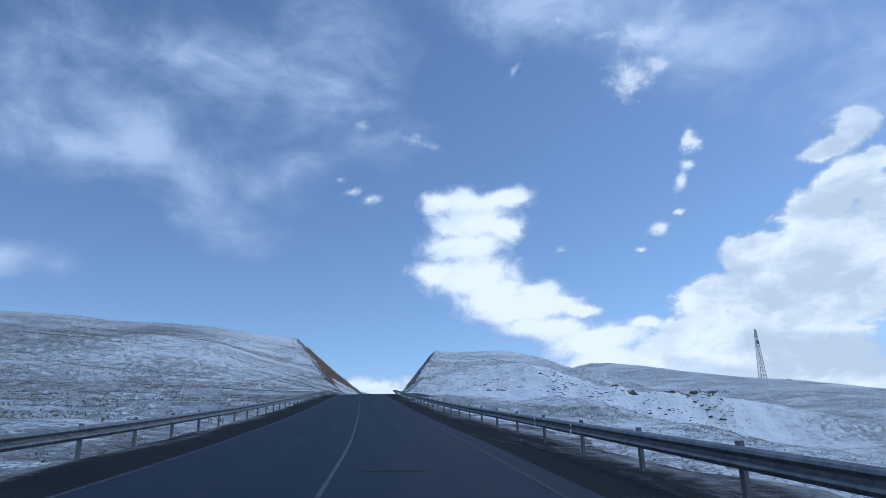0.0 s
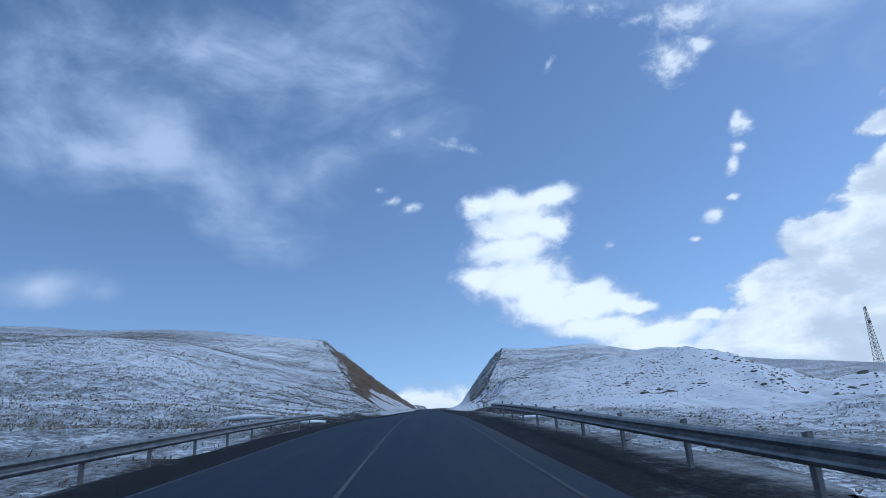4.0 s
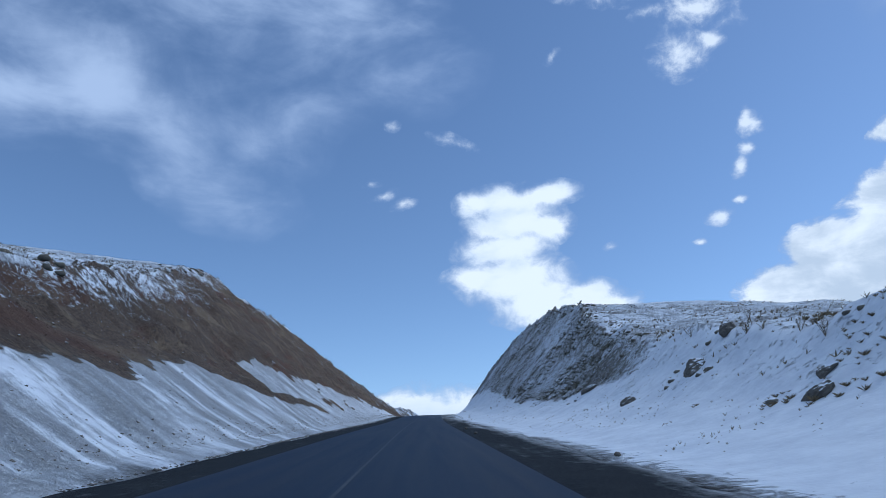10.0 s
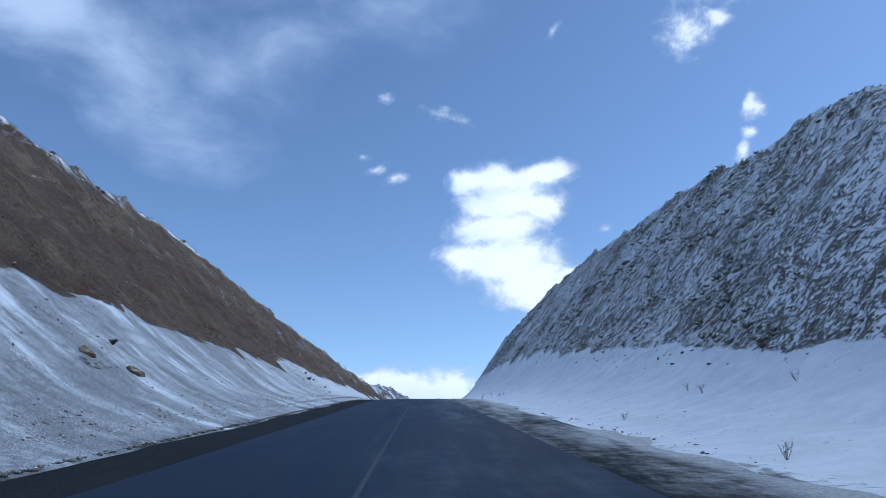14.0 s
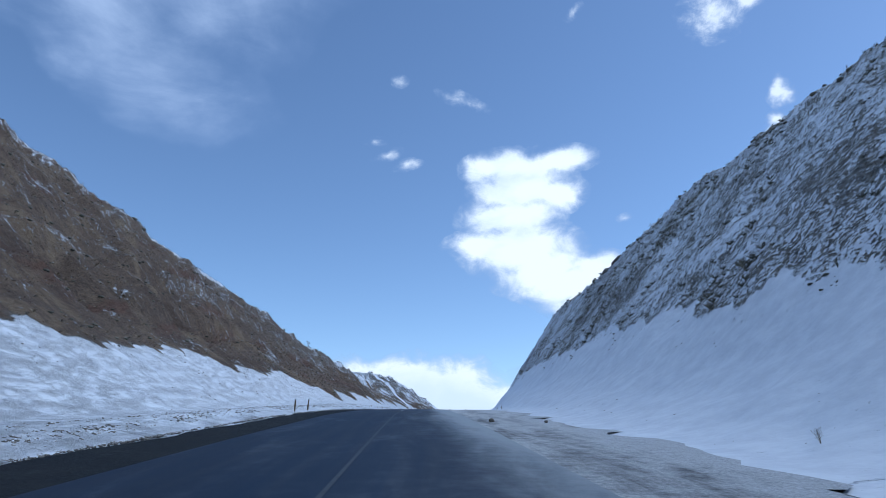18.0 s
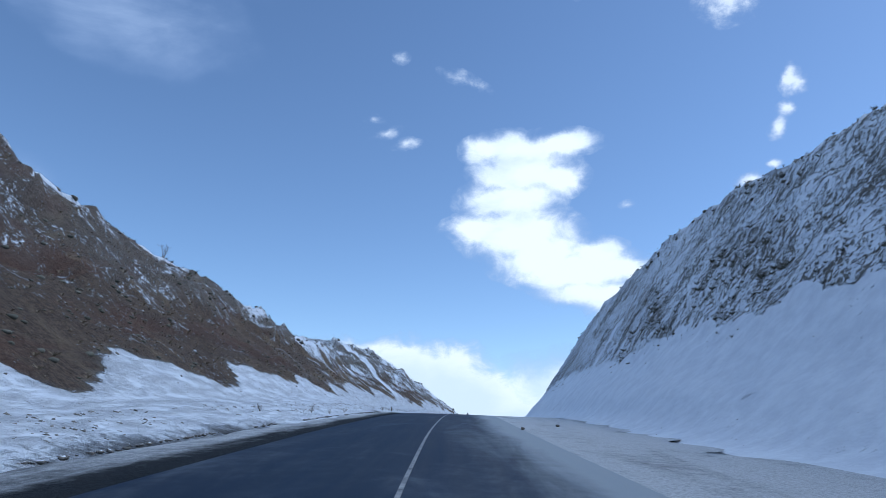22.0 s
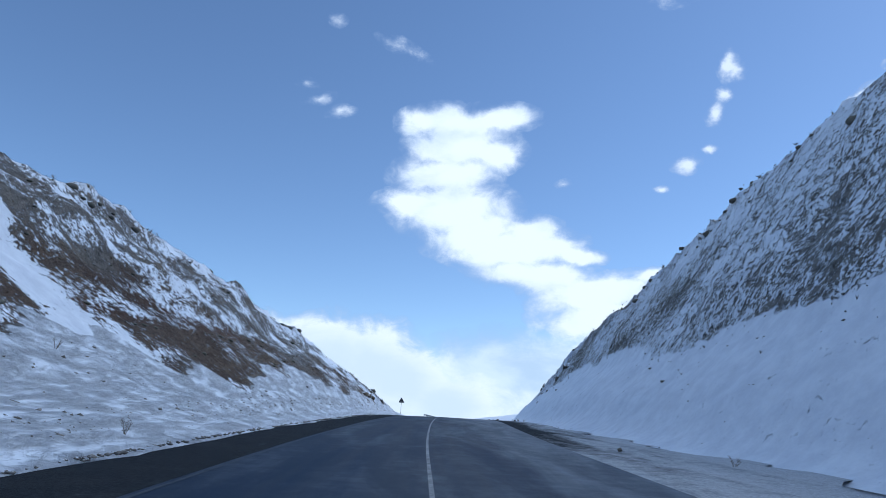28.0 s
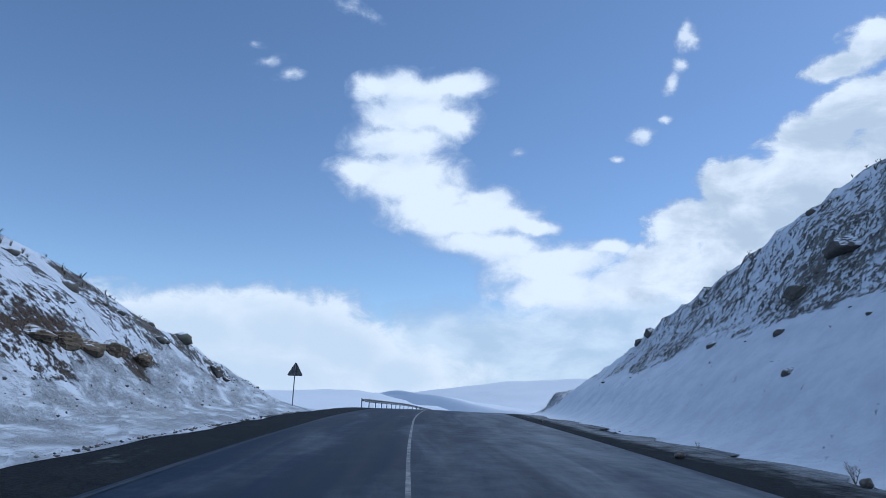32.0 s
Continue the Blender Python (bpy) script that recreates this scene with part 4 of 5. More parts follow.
guard_rail(-38, 142, -6.15, 0, "grey galvanised steel guard rail on the snowy verge")
guard_rail(-38, 134, 5.8, 14, "grey steel guard rail with an end bent away from the road")
guard_rail(726, 802, -6.1, 0, "grey steel guard rail past the brow of the hill")

# ---- warning sign seen from behind ----


def warning_sign(y, u):
    z = ground_z(y, u)
    sign = new("road_sign")
    sign.matrix_basis = Matrix.Translation(at(y, u, z)) @ pose(0, 0, 0, 0, 0, heading(y))
    tagged(sign, "triangular road sign on a thin post seen from behind", "road sign")
    part("post", rod(bmesh.new(), (0, 0, -0.4), (0, 0, 2.5), 0.032, 0.032, 8), M_POST, sign)
    bm = bmesh.new()
    r = 0.50
    pts = []
    for i in range(3):
        for j in range(-2, 3):
            a = radians(90 + 120 * i + 9 * j)
            c = Vector((math.cos(radians(90 + 120 * i)), math.sin(radians(90 + 120 * i)))) * (r - 0.06)
            b = radians(90 + 120 * i + 30 * j)
            pts.append((c.x + 0.06 * math.cos(b), c.y + 0.06 * math.sin(b)))
    f = bm.faces.new([bm.verts.new((x, 0, z2)) for x, z2 in pts])
    g = bmesh.ops.extrude_face_region(bm, geom=[f])
    bmesh.ops.translate(bm, vec=(0, 0.03, 0), verts=[v for v in g["geom"] if isinstance(v, bmesh.types.BMVert)])
    bmesh.ops.recalc_face_normals(bm, faces=bm.faces)
    part("panel", bm, M_SIGN_BACK, sign, "dark bare metal back", pose(0, 0.05, 2.08))
    for dz in (1.95, 2.2):
        part("bracket", box(bmesh.new(), (0.34, 0.03, 0.04), pose(0, 0.035, dz), 0.004), M_POST, sign)
    return sign


warning_sign(705, -7.4)

# ---- lattice mast on the far ridge ----


def mast(x, y, z, height):
    m = new("radio_mast")
    m.matrix_basis = pose(x, y, z)
    tagged(m, "tall steel lattice mast on a snowy ridge", "mast")
    w0, w1, n = 6.2, 1.5, 14
    corners = [(-1, -1), (1, -1), (1, 1), (-1, 1)]

    def w(t):
        return (w0 * (1 - t) + w1 * t) / 2
    for cx, cy in corners:
        part("leg", rod(bmesh.new(), (cx * w(0), cy * w(0), -1.5), (cx * w(1), cy * w(1), height), 0.26, 0.18, 5), M_MAST, m)
    for i in range(n):
        t0, t1 = i / n, (i + 1) / n
        bm = bmesh.new()
        for j in range(4):
            (ax, ay), (bx, by) = corners[j], corners[(j + 1) % 4]
            rod(bm, (ax * w(t0), ay * w(t0), t0 * height), (bx * w(t1), by * w(t1), t1 * height), 0.10, 0.10, 4)
            rod(bm, (bx * w(t0), by * w(t0), t0 * height), (ax * w(t1), ay * w(t1), t1 * height), 0.10, 0.10, 4)
            rod(bm, (ax * w(t1), ay * w(t1), t1 * height), (bx * w(t1), by * w(t1), t1 * height), 0.10, 0.10, 4)
        part("bracing", bm, M_MAST, m)
    bm = rod(bmesh.new(), (0, 0, -0.4), (0, 0, 0.4), 1.5, 1.5, 12)
    part("dish", bm, M_SIGN_BACK, m, "grey round dish", pose(0, -2.0, height * 0.72, 90))
    part("platform", box(bmesh.new(), (2.6, 2.6, 0.3), pose(0, 0, height * 0.76), 0.05), M_MAST, m)
    part("aerial", rod(bmesh.new(), (0, 0, height), (0, 0, height + 3), 0.08, 0.05, 5), M_MAST, m)
    return m


MAST_Z = 96.0
mast(446, 730, MAST_Z, 55)


# ---- what grows and lies on the slopes ----
rng = np.random.default_rng(7)


def spot(y, u):
    """World places on the land for arrays of y and u."""
    y, u = np.asarray(y, float), np.asarray(u, float)
    h = land(y[:, None], u[:, None])[0][:, 0]
    t = road_turn(y)
    return np.stack((road_x(y) + u * np.sqrt(1 + t * t), y, road_z(y) + h), -1)


def blade_tuft(n, spread, width, seed):
    """Narrow leaning blades from one root."""
    r = np.random.default_rng(seed)
    v, f = [], []
    for i in range(n):
        a, lean = r.uniform(0, 2 * math.pi), r.uniform(0.15, 1.0) * spread
        hgt = r.uniform(0.55, 1.0)
        dx, dy = math.cos(a), math.sin(a)
        b = len(v)
        v += [(-dy * width, dx * width, -0.15), (dy * width, -dx * width, -0.15), (dx * lean * 0.5 + dy * width * 0.6, dy * lean * 0.5 - dx * width * 0.6, hgt * 0.6), (dx * lean, dy * lean, hgt)]
        f += [(b, b + 1, b + 2), (b, b + 2, b + 3)]
    return np.array(v), np.array(f)


def cushion(seed, flat=0.6, cut=0.35):
    """A low ragged lump."""
    bm = bmesh.new()
    bmesh.ops.create_icosphere(bm, subdivisions=2, radius=0.5)
    for p in bm.verts:
        k = 1 + cut * noise.noise(p.co * 3.1 + Vector((seed * 3.7, 0, 0))) + cut * 0.8 * noise.noise(p.co * 7.3 + Vector((0, seed * 2.1, 0)))
        p.co = Vector((p.co.x * k, p.co.y * k, p.co.z * k * flat))
    bmesh.ops.triangulate(bm, faces=bm.faces)
    bm.verts.ensure_lookup_table()
    out = np.array([p.co[:] for p in bm.verts]), np.array([[q.index for q in f.verts] for f in bm.faces])
    bm.free()
    return out


def pebble(seed):
    """An angular stone: the hull of a few chance points."""
    r = random.Random(seed)
    bm = bmesh.new()
    for i in range(9):
        d = Vector((r.gauss(0, 1), r.gauss(0, 1), r.gauss(0, 1))).normalized()
        bm.verts.new((d.x * 0.62, d.y * 0.46, d.z * 0.30))
    g = bmesh.ops.convex_hull(bm, input=bm.verts[:])
    bmesh.ops.triangulate(bm, faces=bm.faces[:])
    bm.verts.ensure_lookup_table()
    bm.verts.index_update()
    out = np.array([p.co[:] for p in bm.verts]), np.array([[q.index for q in f.verts] for f in bm.faces])
    bm.free()
    return out


def strew(name, label, category, places, shapes, low, high, mat, tall=1.0):
    """Many small alike growths or stones as one mesh, each turned and sized by chance."""
    V, F, base = [], [], 0
    pick = rng.integers(0, len(shapes), len(places))
    for s, (v, f) in enumerate(shapes):
        P = places[pick == s]
        n = len(P)
        if not n:
            continue
        size, a = low + (high - low) * rng.random(n) ** 2, rng.uniform(0, 2 * math.pi, n)
        c, sn = np.cos(a), np.sin(a)
        w = np.empty((n, len(v), 3))
        w[..., 0] = (v[None, :, 0] * c[:, None] - v[None, :, 1] * sn[:, None]) * size[:, None]
        w[..., 1] = (v[None, :, 0] * sn[:, None] + v[None, :, 1] * c[:, None]) * size[:, None]
        w[..., 2] = (v[None, :, 2] - 0.06) * size[:, None] * tall * rng.uniform(0.8, 1.2, (n, 1))
        V.append((w + P[:, None, :]).reshape(-1, 3))
        F.append((f[None] + (np.arange(n) * len(v))[:, None, None] + base).reshape(-1, 3))
        base += n * len(v)
    V, F = np.concatenate(V), np.concatenate(F)
    me = bpy.data.meshes.new(name)
    me.vertices.add(len(V))
    me.vertices.foreach_set("co", V.reshape(-1))
    me.loops.add(F.size)
    me.loops.foreach_set("vertex_index", F.reshape(-1).astype(np.int32))
    me.polygons.add(len(F))
    me.polygons.foreach_set("loop_start", np.arange(0, F.size, 3, dtype=np.int32))
    me.update(calc_edges=True)
    me.materials.append(mat)
    return tagged(new(name, me), label, category, kind="stuff")


def island_tones(name, a, b, rough=0.95, snow=0.0, patch=None):
    """A colour that differs from one growth or stone to the next, with grain, and snow lying on what faces up."""
    k = Kit(name)
    g = k.n.new("ShaderNodeNewGeometry")
    f = k.math("MULTIPLY_ADD", k.noise(k.coords(), 6.0, 4), 0.5, k.math("MULTIPLY", g.outputs["Random Per Island"], 0.5))
    col = k.mix(f, a, b)
    if patch:
        col = k.mix(k.math("MULTIPLY", k.step(k.noise(k.coords(), 0.16, 5, 0.6, 0.4), 0.48, 0.60), 0.75), col, k.mix(f, *patch))
    if snow:
        n = k.n.new("ShaderNodeSeparateXYZ")
        k.put(g.outputs["Normal"], n.inputs[0])
        lie = k.step(k.math("MULTIPLY_ADD", k.noise(k.coords(), 2.5, 4), 0.7, n.outputs[2]), 1.35 - snow, 1.55 - snow)
        col = k.mix(lie, col, SNOW)
    return k.done(col, rough, 0.0, 0.2)


M_TUFT = island_tones("dry_tufts", (0.075, 0.066, 0.050), (0.27, 0.225, 0.150))
M_CUSHION = island_tones("scrub_cushions", (0.062, 0.064, 0.062), (0.18, 0.172, 0.148), 0.95, 0.24)
M_FACE = island_tones("face_grass", (0.085, 0.090, 0.092), (0.340, 0.338, 0.325), 0.95, 0.0, ((0.085, 0.080, 0.068), (0.290, 0.265, 0.215)))
M_BUSH = island_tones("bush", (0.060, 0.064, 0.058), (0.215, 0.212, 0.178))
M_FUR = island_tones("bank_fur", (0.050, 0.039, 0.033), (0.190, 0.145, 0.110), 0.95, 0.0, ((0.130, 0.100, 0.072), (0.400, 0.315, 0.225)))
M_STRAW = island_tones("bank_straw", (0.130, 0.108, 0.080), (0.400, 0.330, 0.240), 0.95, 0.0, ((0.095, 0.092, 0.088), (0.300, 0.290, 0.270)))
M_PEBBLE = island_tones("scree_stones", (0.075, 0.075, 0.077), (0.26, 0.255, 0.245), 0.9, 0.18)
M_CRAG = island_tones("crag", (0.105, 0.086, 0.066), (0.23, 0.180, 0.130), 0.9, 0.22)
M_CLUMP = island_tones("grass_clumps", (0.145, 0.135, 0.115), (0.35, 0.315, 0.250), 0.95, 0.18)
TUFTS = [blade_tuft(n, 0.55, 0.05, i) for i, n in enumerate((7, 9, 8, 10))]
BUSHES = [blade_tuft(n, 0.85, 0.024, 60 + i) for i, n in enumerate((34, 40, 46))]
SPRIGS = [blade_tuft(n, 0.75, 0.085, 40 + i) for i, n in enumerate((4, 5, 5, 6))]
TALL_TUFTS = [blade_tuft(n, 0.4, 0.035, 20 + i) for i, n in enumerate((8, 11, 9))]
CUSHIONS = [cushion(i) for i in range(5)]
PEBBLES = [pebble(i) for i in range(5)]


M_PEBBLE_BIG = island_tones("boulder", (0.060, 0.058, 0.056), (0.19, 0.180, 0.165), 0.9, 0.34)
M_TAR = plain("tar_patch", (0.008, 0.010, 0.014), (0.010, 0.012, 0.016), 5.0, 0.9)
HUT_Z = 91.0


def clustered(y, u, seed, scale=6.0, keep=0.0):
    """Keeps the places where a slow noise is high, so that growth comes in drifts."""
    m = fractal(y / scale, u / scale, 3, seed) > keep
    return y[m], u[m]


def uniform(n, y0, y1, u0, u1):
    return rng.uniform(y0, y1, n), rng.uniform(u0, u1, n)


def crest_u(y, side):
    """The offset of the cutting's upper edge."""
    if side < 0:
        h = np.interp(y, LEFT_Y, LEFT_H)
        return -(np.where(h > 7, 17 + (h - 7.0) / 0.95, np.interp(h, FOOT_L[1][1:], FOOT_L[0][1:])) - np.interp(y, *SHIFT_L))
    h, st = np.interp(y, RIGHT_Y, RIGHT_H), np.interp(y, [0, 330, 500, 580], [0.9, 1.19, 1.25, 1.6])
    return np.where(h > 5.2, 17 + (h - 5.2) / st, 9 + h) - np.interp(y, *SHIFT_R)


# left hillside and the ground behind the crests
y, u = clustered(*uniform(60000, 60, 330, -105, -11), 301, 9, -0.4)
m = u < crest_u(y, -1) - 0.3
strew("hillside_grass", "dry grass tufts poking through snow", "grass", spot(y[m], u[m]), SPRIGS, 0.16, 0.46, M_CLUMP, 0.65)
y, u = clustered(*uniform(15000, 200, 400, 12, 70), 303, 8, 0.0)
m = u > crest_u(y, 1) + 0.3
strew("hillside_grass", "dry grass tufts on the snowy mound", "grass", spot(y[m], u[m]), SPRIGS, 0.16, 0.5, M_CLUMP, 0.65)
y, u = clustered(*uniform(16000, 40, 205, 12, 115), 305, 12, -0.1)
strew("hillside_grass", "dry grass tufts on the snowy flank of the heap", "grass", spot(y, u), SPRIGS, 0.14, 0.40, M_CLUMP, 0.6)
# fringes along the upper edges
for side, n, y0, y1 in ((-1, 2600, 240, 700), (1, 2600, 215, 690)):
    y = rng.uniform(y0, y1, n)
    u = crest_u(y, side) + side * (rng.random(n) ** 2 * 5 - 0.5)
    y, u = clustered(y, u, 307 + side, 5, -0.1)
    strew("crest_grass", "dry grass along the edge of the cutting", "grass", spot(y, u), SPRIGS + TUFTS, 0.12, 0.42, M_TUFT, 0.75)
    y = rng.uniform(max(y0, 285), y1 - 30, 330)
    u = crest_u(y, side) + side * rng.uniform(-0.8, 1.6, 330)
    y, u = clustered(y, u, 341 + side, 7, 0.0)
    strew("crest_bushes", "leafless bushes along the edge of the cutting", "bush", spot(y, u), BUSHES, 0.2, 0.55, M_BUSH, 0.65)
    y = rng.uniform(y0, y1, 520)
    u = crest_u(y, side) + side * rng.uniform(-1.5, 3, 520)
    y, u = clustered(y, u, 311 + side, 9, 0.0)
    strew("crest_scrub", "low dark scrub along the edge of the cutting", "scrub", spot(y, u), CUSHIONS, 0.3, 0.9, M_CUSHION)


def on_face(n, y0, y1, u0, u1, least):
    """Chance places on the faces of the cutting where growth stands clear of the snow."""
    y, u = uniform(n, y0, y1, u0, u1)
    cover = land(y[:, None], u[:, None])
    m = (cover[5][:, 0] > 0.5) & (cover[6][:, 0] > least)
    return y[m], u[m]


# right face: grey scrub and grass between patches of snow
y, u = on_face(70000, 280, 724, 11, 42, 0.12)
strew("face_grass", "grey dry grass and scrub on the steep face", "grass", spot(y, u), TUFTS, 0.16, 0.5, M_FACE, 0.7)
y, u = on_face(9000, 280, 724, 11, 42, 0.2)
strew("face_scrub", "dark low scrub and stones on the snowy face", "scrub", spot(y, u), CUSHIONS + PEBBLES, 0.12, 0.5, M_CUSHION, 0.8)
y, u = on_face(14000, 285, 560, 12, 40, -0.1)
y, u = clustered(y, u, 335, 4.0, 0.0)
strew("face_bushes", "grey-green low bushes between patches of snow", "bush", spot(y, u), BUSHES, 0.22, 0.6, M_BUSH, 0.6)
# clumps in the upper edge of the drifts
y, u = uniform(9000, 285, 715, 10, 24)
above = land(y[:, None], u[:, None] + rng.uniform(0.3, 2.0, (len(y), 1)))[5][:, 0]
m = (land(y[:, None], u[:, None])[5][:, 0] < 0.3) & (above > 0.5)
y, u = clustered(y[m], u[m], 349, 2.5, 0.05)
strew("drift_scrub", "dark scrub and stones at the upper edge of the snowdrift", "scrub", spot(y, u), TUFTS + CUSHIONS + PEBBLES, 0.1, 0.38, M_CUSHION, 0.75)
# left face: brown scrub and broken rock
y, u = on_face(60000, 262, 712, -50, -11, 0.22)
y, u = clustered(y, u, 347, 4.0, 0.0)
strew("bank_grass", "brown dry scrub covering the eroded bank", "scrub", spot(y, u), TUFTS, 0.10, 0.28, M_FUR, 0.5)
y, u = on_face(3500, 385, 600, -48, -11, 0.25)
strew("bank_bushes", "pale brown dry bushes on the eroded bank", "bush", spot(y, u), BUSHES, 0.12, 0.36, M_STRAW, 0.6)
y, u = on_face(9000, 255, 708, -50, -11, 0.1)
strew("face_rubble", "brown rubble on the eroded bank", "rubble", spot(y, u), PEBBLES, 0.06, 0.35, M_CRAG)
y, u = on_face(5000, 430, 712, -50, -11, 0.1)
strew("bank_scrub", "thin grey scrub on the brown bank", "scrub", spot(y, u), CUSHIONS, 0.12, 0.45, M_BUSH, 0.8)
y, u = clustered(*uniform(700, 180, 212, 30, 112), 339, 9, 0.1)
strew("mound_rocks", "dark rocks along the crest of the snowy heap", "rocks", spot(y, u), PEBBLES, 0.5, 1.7, M_PEBBLE_BIG, 0.9)
# dark heath on the low bank where the left face begins
y, u = clustered(*uniform(5200, 168, 252, -24, -8.5), 333, 3, -0.1)
strew("bank_heath", "dark heath cushions in the snow of the low bank", "scrub", spot(y, u), BUSHES + TUFTS, 0.12, 0.42, M_BUSH, 0.55)
# stones on the mound's end
y, u = uniform(2600, 184, 218, 26, 108)
strew("mound_stones", "stones showing through snow on the mound", "stones", spot(y, u), PEBBLES, 0.12, 0.8, M_PEBBLE, 0.7)
# stones at the foot of the left slope, and scattered ones
y = rng.uniform(215, 705, 16000)
u = -6.5 - rng.random(len(y)) ** 1.8 * 2.6
y, u = clustered(y, u, 319, 2.5, -0.45)
y2 = rng.uniform(272, 440, 9000)
y, u = np.concatenate((y, y2)), np.concatenate((u, -6.5 - rng.random(9000) ** 1.4 * 1.5))
strew("foot_stones", "small stones at the foot of the slope", "stones", spot(y, u), PEBBLES, 0.05, 0.22, M_PEBBLE)
y, u = uniform(5000, 240, 705, -17, -8)
y, u = clustered(y, u, 323, 3.5, 0.1)
strew("scree_stones", "loose stones in the snow of the slope", "stones", spot(y, u), PEBBLES, 0.05, 0.26, M_PEBBLE)
y, u = uniform(5000, 200, 330, 8, 26)
y, u = clustered(y, u, 329, 4, -0.1)
m = rng.random(len(y)) > 0.4 * ramp(y, 255, 275)
y, u = y[m], u[m]
strew("bank_grass", "dry grass clumps on the snowy bank", "grass", spot(y + 0.7, u + 0.4), TUFTS, 0.06, 0.19, M_CLUMP, 0.7)
yb, ub = clustered(*uniform(2200, 222, 268, 12, 26), 337, 4, 0.15)
strew("bank_bushes", "brown and grey bushes on the snowy bank", "bush", spot(yb, ub), BUSHES, 0.12, 0.36, M_TUFT, 0.6)
strew("bank_stones", "stones on the snowy bank", "stones", spot(y, u), PEBBLES, 0.03, 0.13, M_PEBBLE)
y = rng.uniform(330, 715, 2600)
u = 7.2 + rng.random(len(y)) ** 2.2 * 6
y, u = clustered(y, u, 331, 3, 0.0)
strew("snow_edge_stones", "small stones along the edge of the snow", "stones", spot(y, u), PEBBLES, 0.04, 0.15, M_PEBBLE)
y, u = uniform(5000, 140, 222, 6.5, 24)
strew("lay_by_stones", "stones and clods on the trampled apron", "stones", spot(y, u), PEBBLES, 0.04, 0.22, M_PEBBLE)
y, u = uniform(4500, 130, 222, -22, -6.5)
strew("lay_by_stones", "stones and clods beside the road", "stones", spot(y, u), PEBBLES + TUFTS, 0.04, 0.24, M_PEBBLE)
y = rng.uniform(-30, 150, 2400)
u = np.where(rng.random(2400) < 0.5, -1, 1) * rng.uniform(6.4, 14, 2400)
strew("verge_grass", "dry grass in the snow behind the guard rail", "grass", spot(y, u), TUFTS + TALL_TUFTS, 0.1, 0.3, M_TUFT, 0.7)


# ---- single shrubs, rocks, stones and stakes ----


def shrub(seed):
    """A leafless bush: stems that fork into twigs."""
    r = random.Random(seed)
    top = new("shrub")
    tagged(top, "leafless brown shrub standing in the snow", "shrub", "shrubs on the slopes")
    for i in range(r.randint(4, 6)):
        a, lean = r.uniform(0, 2 * math.pi), r.uniform(0.15, 0.55)
        tip = Vector((math.cos(a) * lean, math.sin(a) * lean, r.uniform(0.55, 0.95)))
        bm = rod(bmesh.new(), (0, 0, -0.12), tip, 0.022, 0.009, 4)
        for j in range(r.randint(5, 8)):
            t = r.uniform(0.3, 1.0)
            b = tip * t
            d = Vector((r.uniform(-0.3, 0.3), r.uniform(-0.3, 0.3), r.uniform(0.1, 0.32)))
            rod(bm, b, b + d, 0.009, 0.003, 3)
            for q in range(2):
                e = Vector((r.uniform(-0.14, 0.14), r.uniform(-0.14, 0.14), r.uniform(0.02, 0.16)))
                rod(bm, b + d * 0.6, b + d * 0.6 + e, 0.005, 0.002, 3)
        part("stem", bm, M_TWIG, top)
    return top


SHRUBS = [shrub(i) for i in range(5)]
SHRUB_AT = [(205.7, 9.7, 0.85), (206.0, 10.5, 0.85), (206.1, 11.0, 0.85), (201.9, 10.4, 0.85), (180.3, 10.4, 0.62), (183.9, 9.6, 0.62), (235.3, 16.3, 1.10), (247.1, 14.0, 0.62), (272.2, 19.7, 0.62), (250.0, 15.5, 0.62), (242.5, 11.7, 0.62), (238.5, 13.4, 0.62), (273.7, 16.9, 0.62), (265.7, 16.2, 0.62), (260.8, 15.9, 0.62), (258.6, 15.5, 0.62), (330.3, 7.8, 0.38), (361.0, 12.9, 0.38), (359.2, 12.8, 0.38), (357.5, 8.8, 0.38), (344.0, 8.1, 0.38), (352.4, 13.3, 0.38), (431.3, 10.5, 0.38), (426.6, 11.1, 0.38), (414.4, 8.5, 0.38), (415.3, 10.7, 0.38), (410.1, 10.6, 0.38), (415.0, 13.3, 0.38), (429.4, -16.5, 0.38), (437.1, -18.0, 0.38), (436.7, -16.6, 0.38), (437.2, -14.3, 0.38), (497.3, 9.8, 0.38), (497.1, 10.4, 0.38), (526.8, -8.1, 0.38), (534.9, -7.4, 0.38), (538.4, -7.0, 0.38), (543.7, -7.0, 0.38), (567.7, -7.2, 0.38), (598.2, -24.6, 0.38), (609.2, -24.5, 0.38), (621.0, -11.9, 0.38), (615.6, 8.7, 0.38), (615.6, -7.4, 0.38), (676.3, 9.0, 0.45), (670.7, 9.1, 0.3), (683.6, 8.8, 0.25), (710.9, 14.7, 0.38), (551.0, -24.0, 1.1), (700.5, -12.5, 0.7)]
used = set()
for i, (y, u, size) in enumerate(SHRUB_AT):
    m = Matrix.Translation(spot([y], [u])[0]) @ pose(0, 0, 0, 0, 0, (i * 67) % 360)
    k = i % 5
    if k not in used:
        used.add(k)
        ob = SHRUBS[k]
        ob.scale = (size, size, size)
        ob.matrix_basis = m @ Matrix.Diagonal((size, size, size, 1))
    else:
        ob = copy_thing(SHRUBS[k], m)
        ob.scale = (size, size, size)


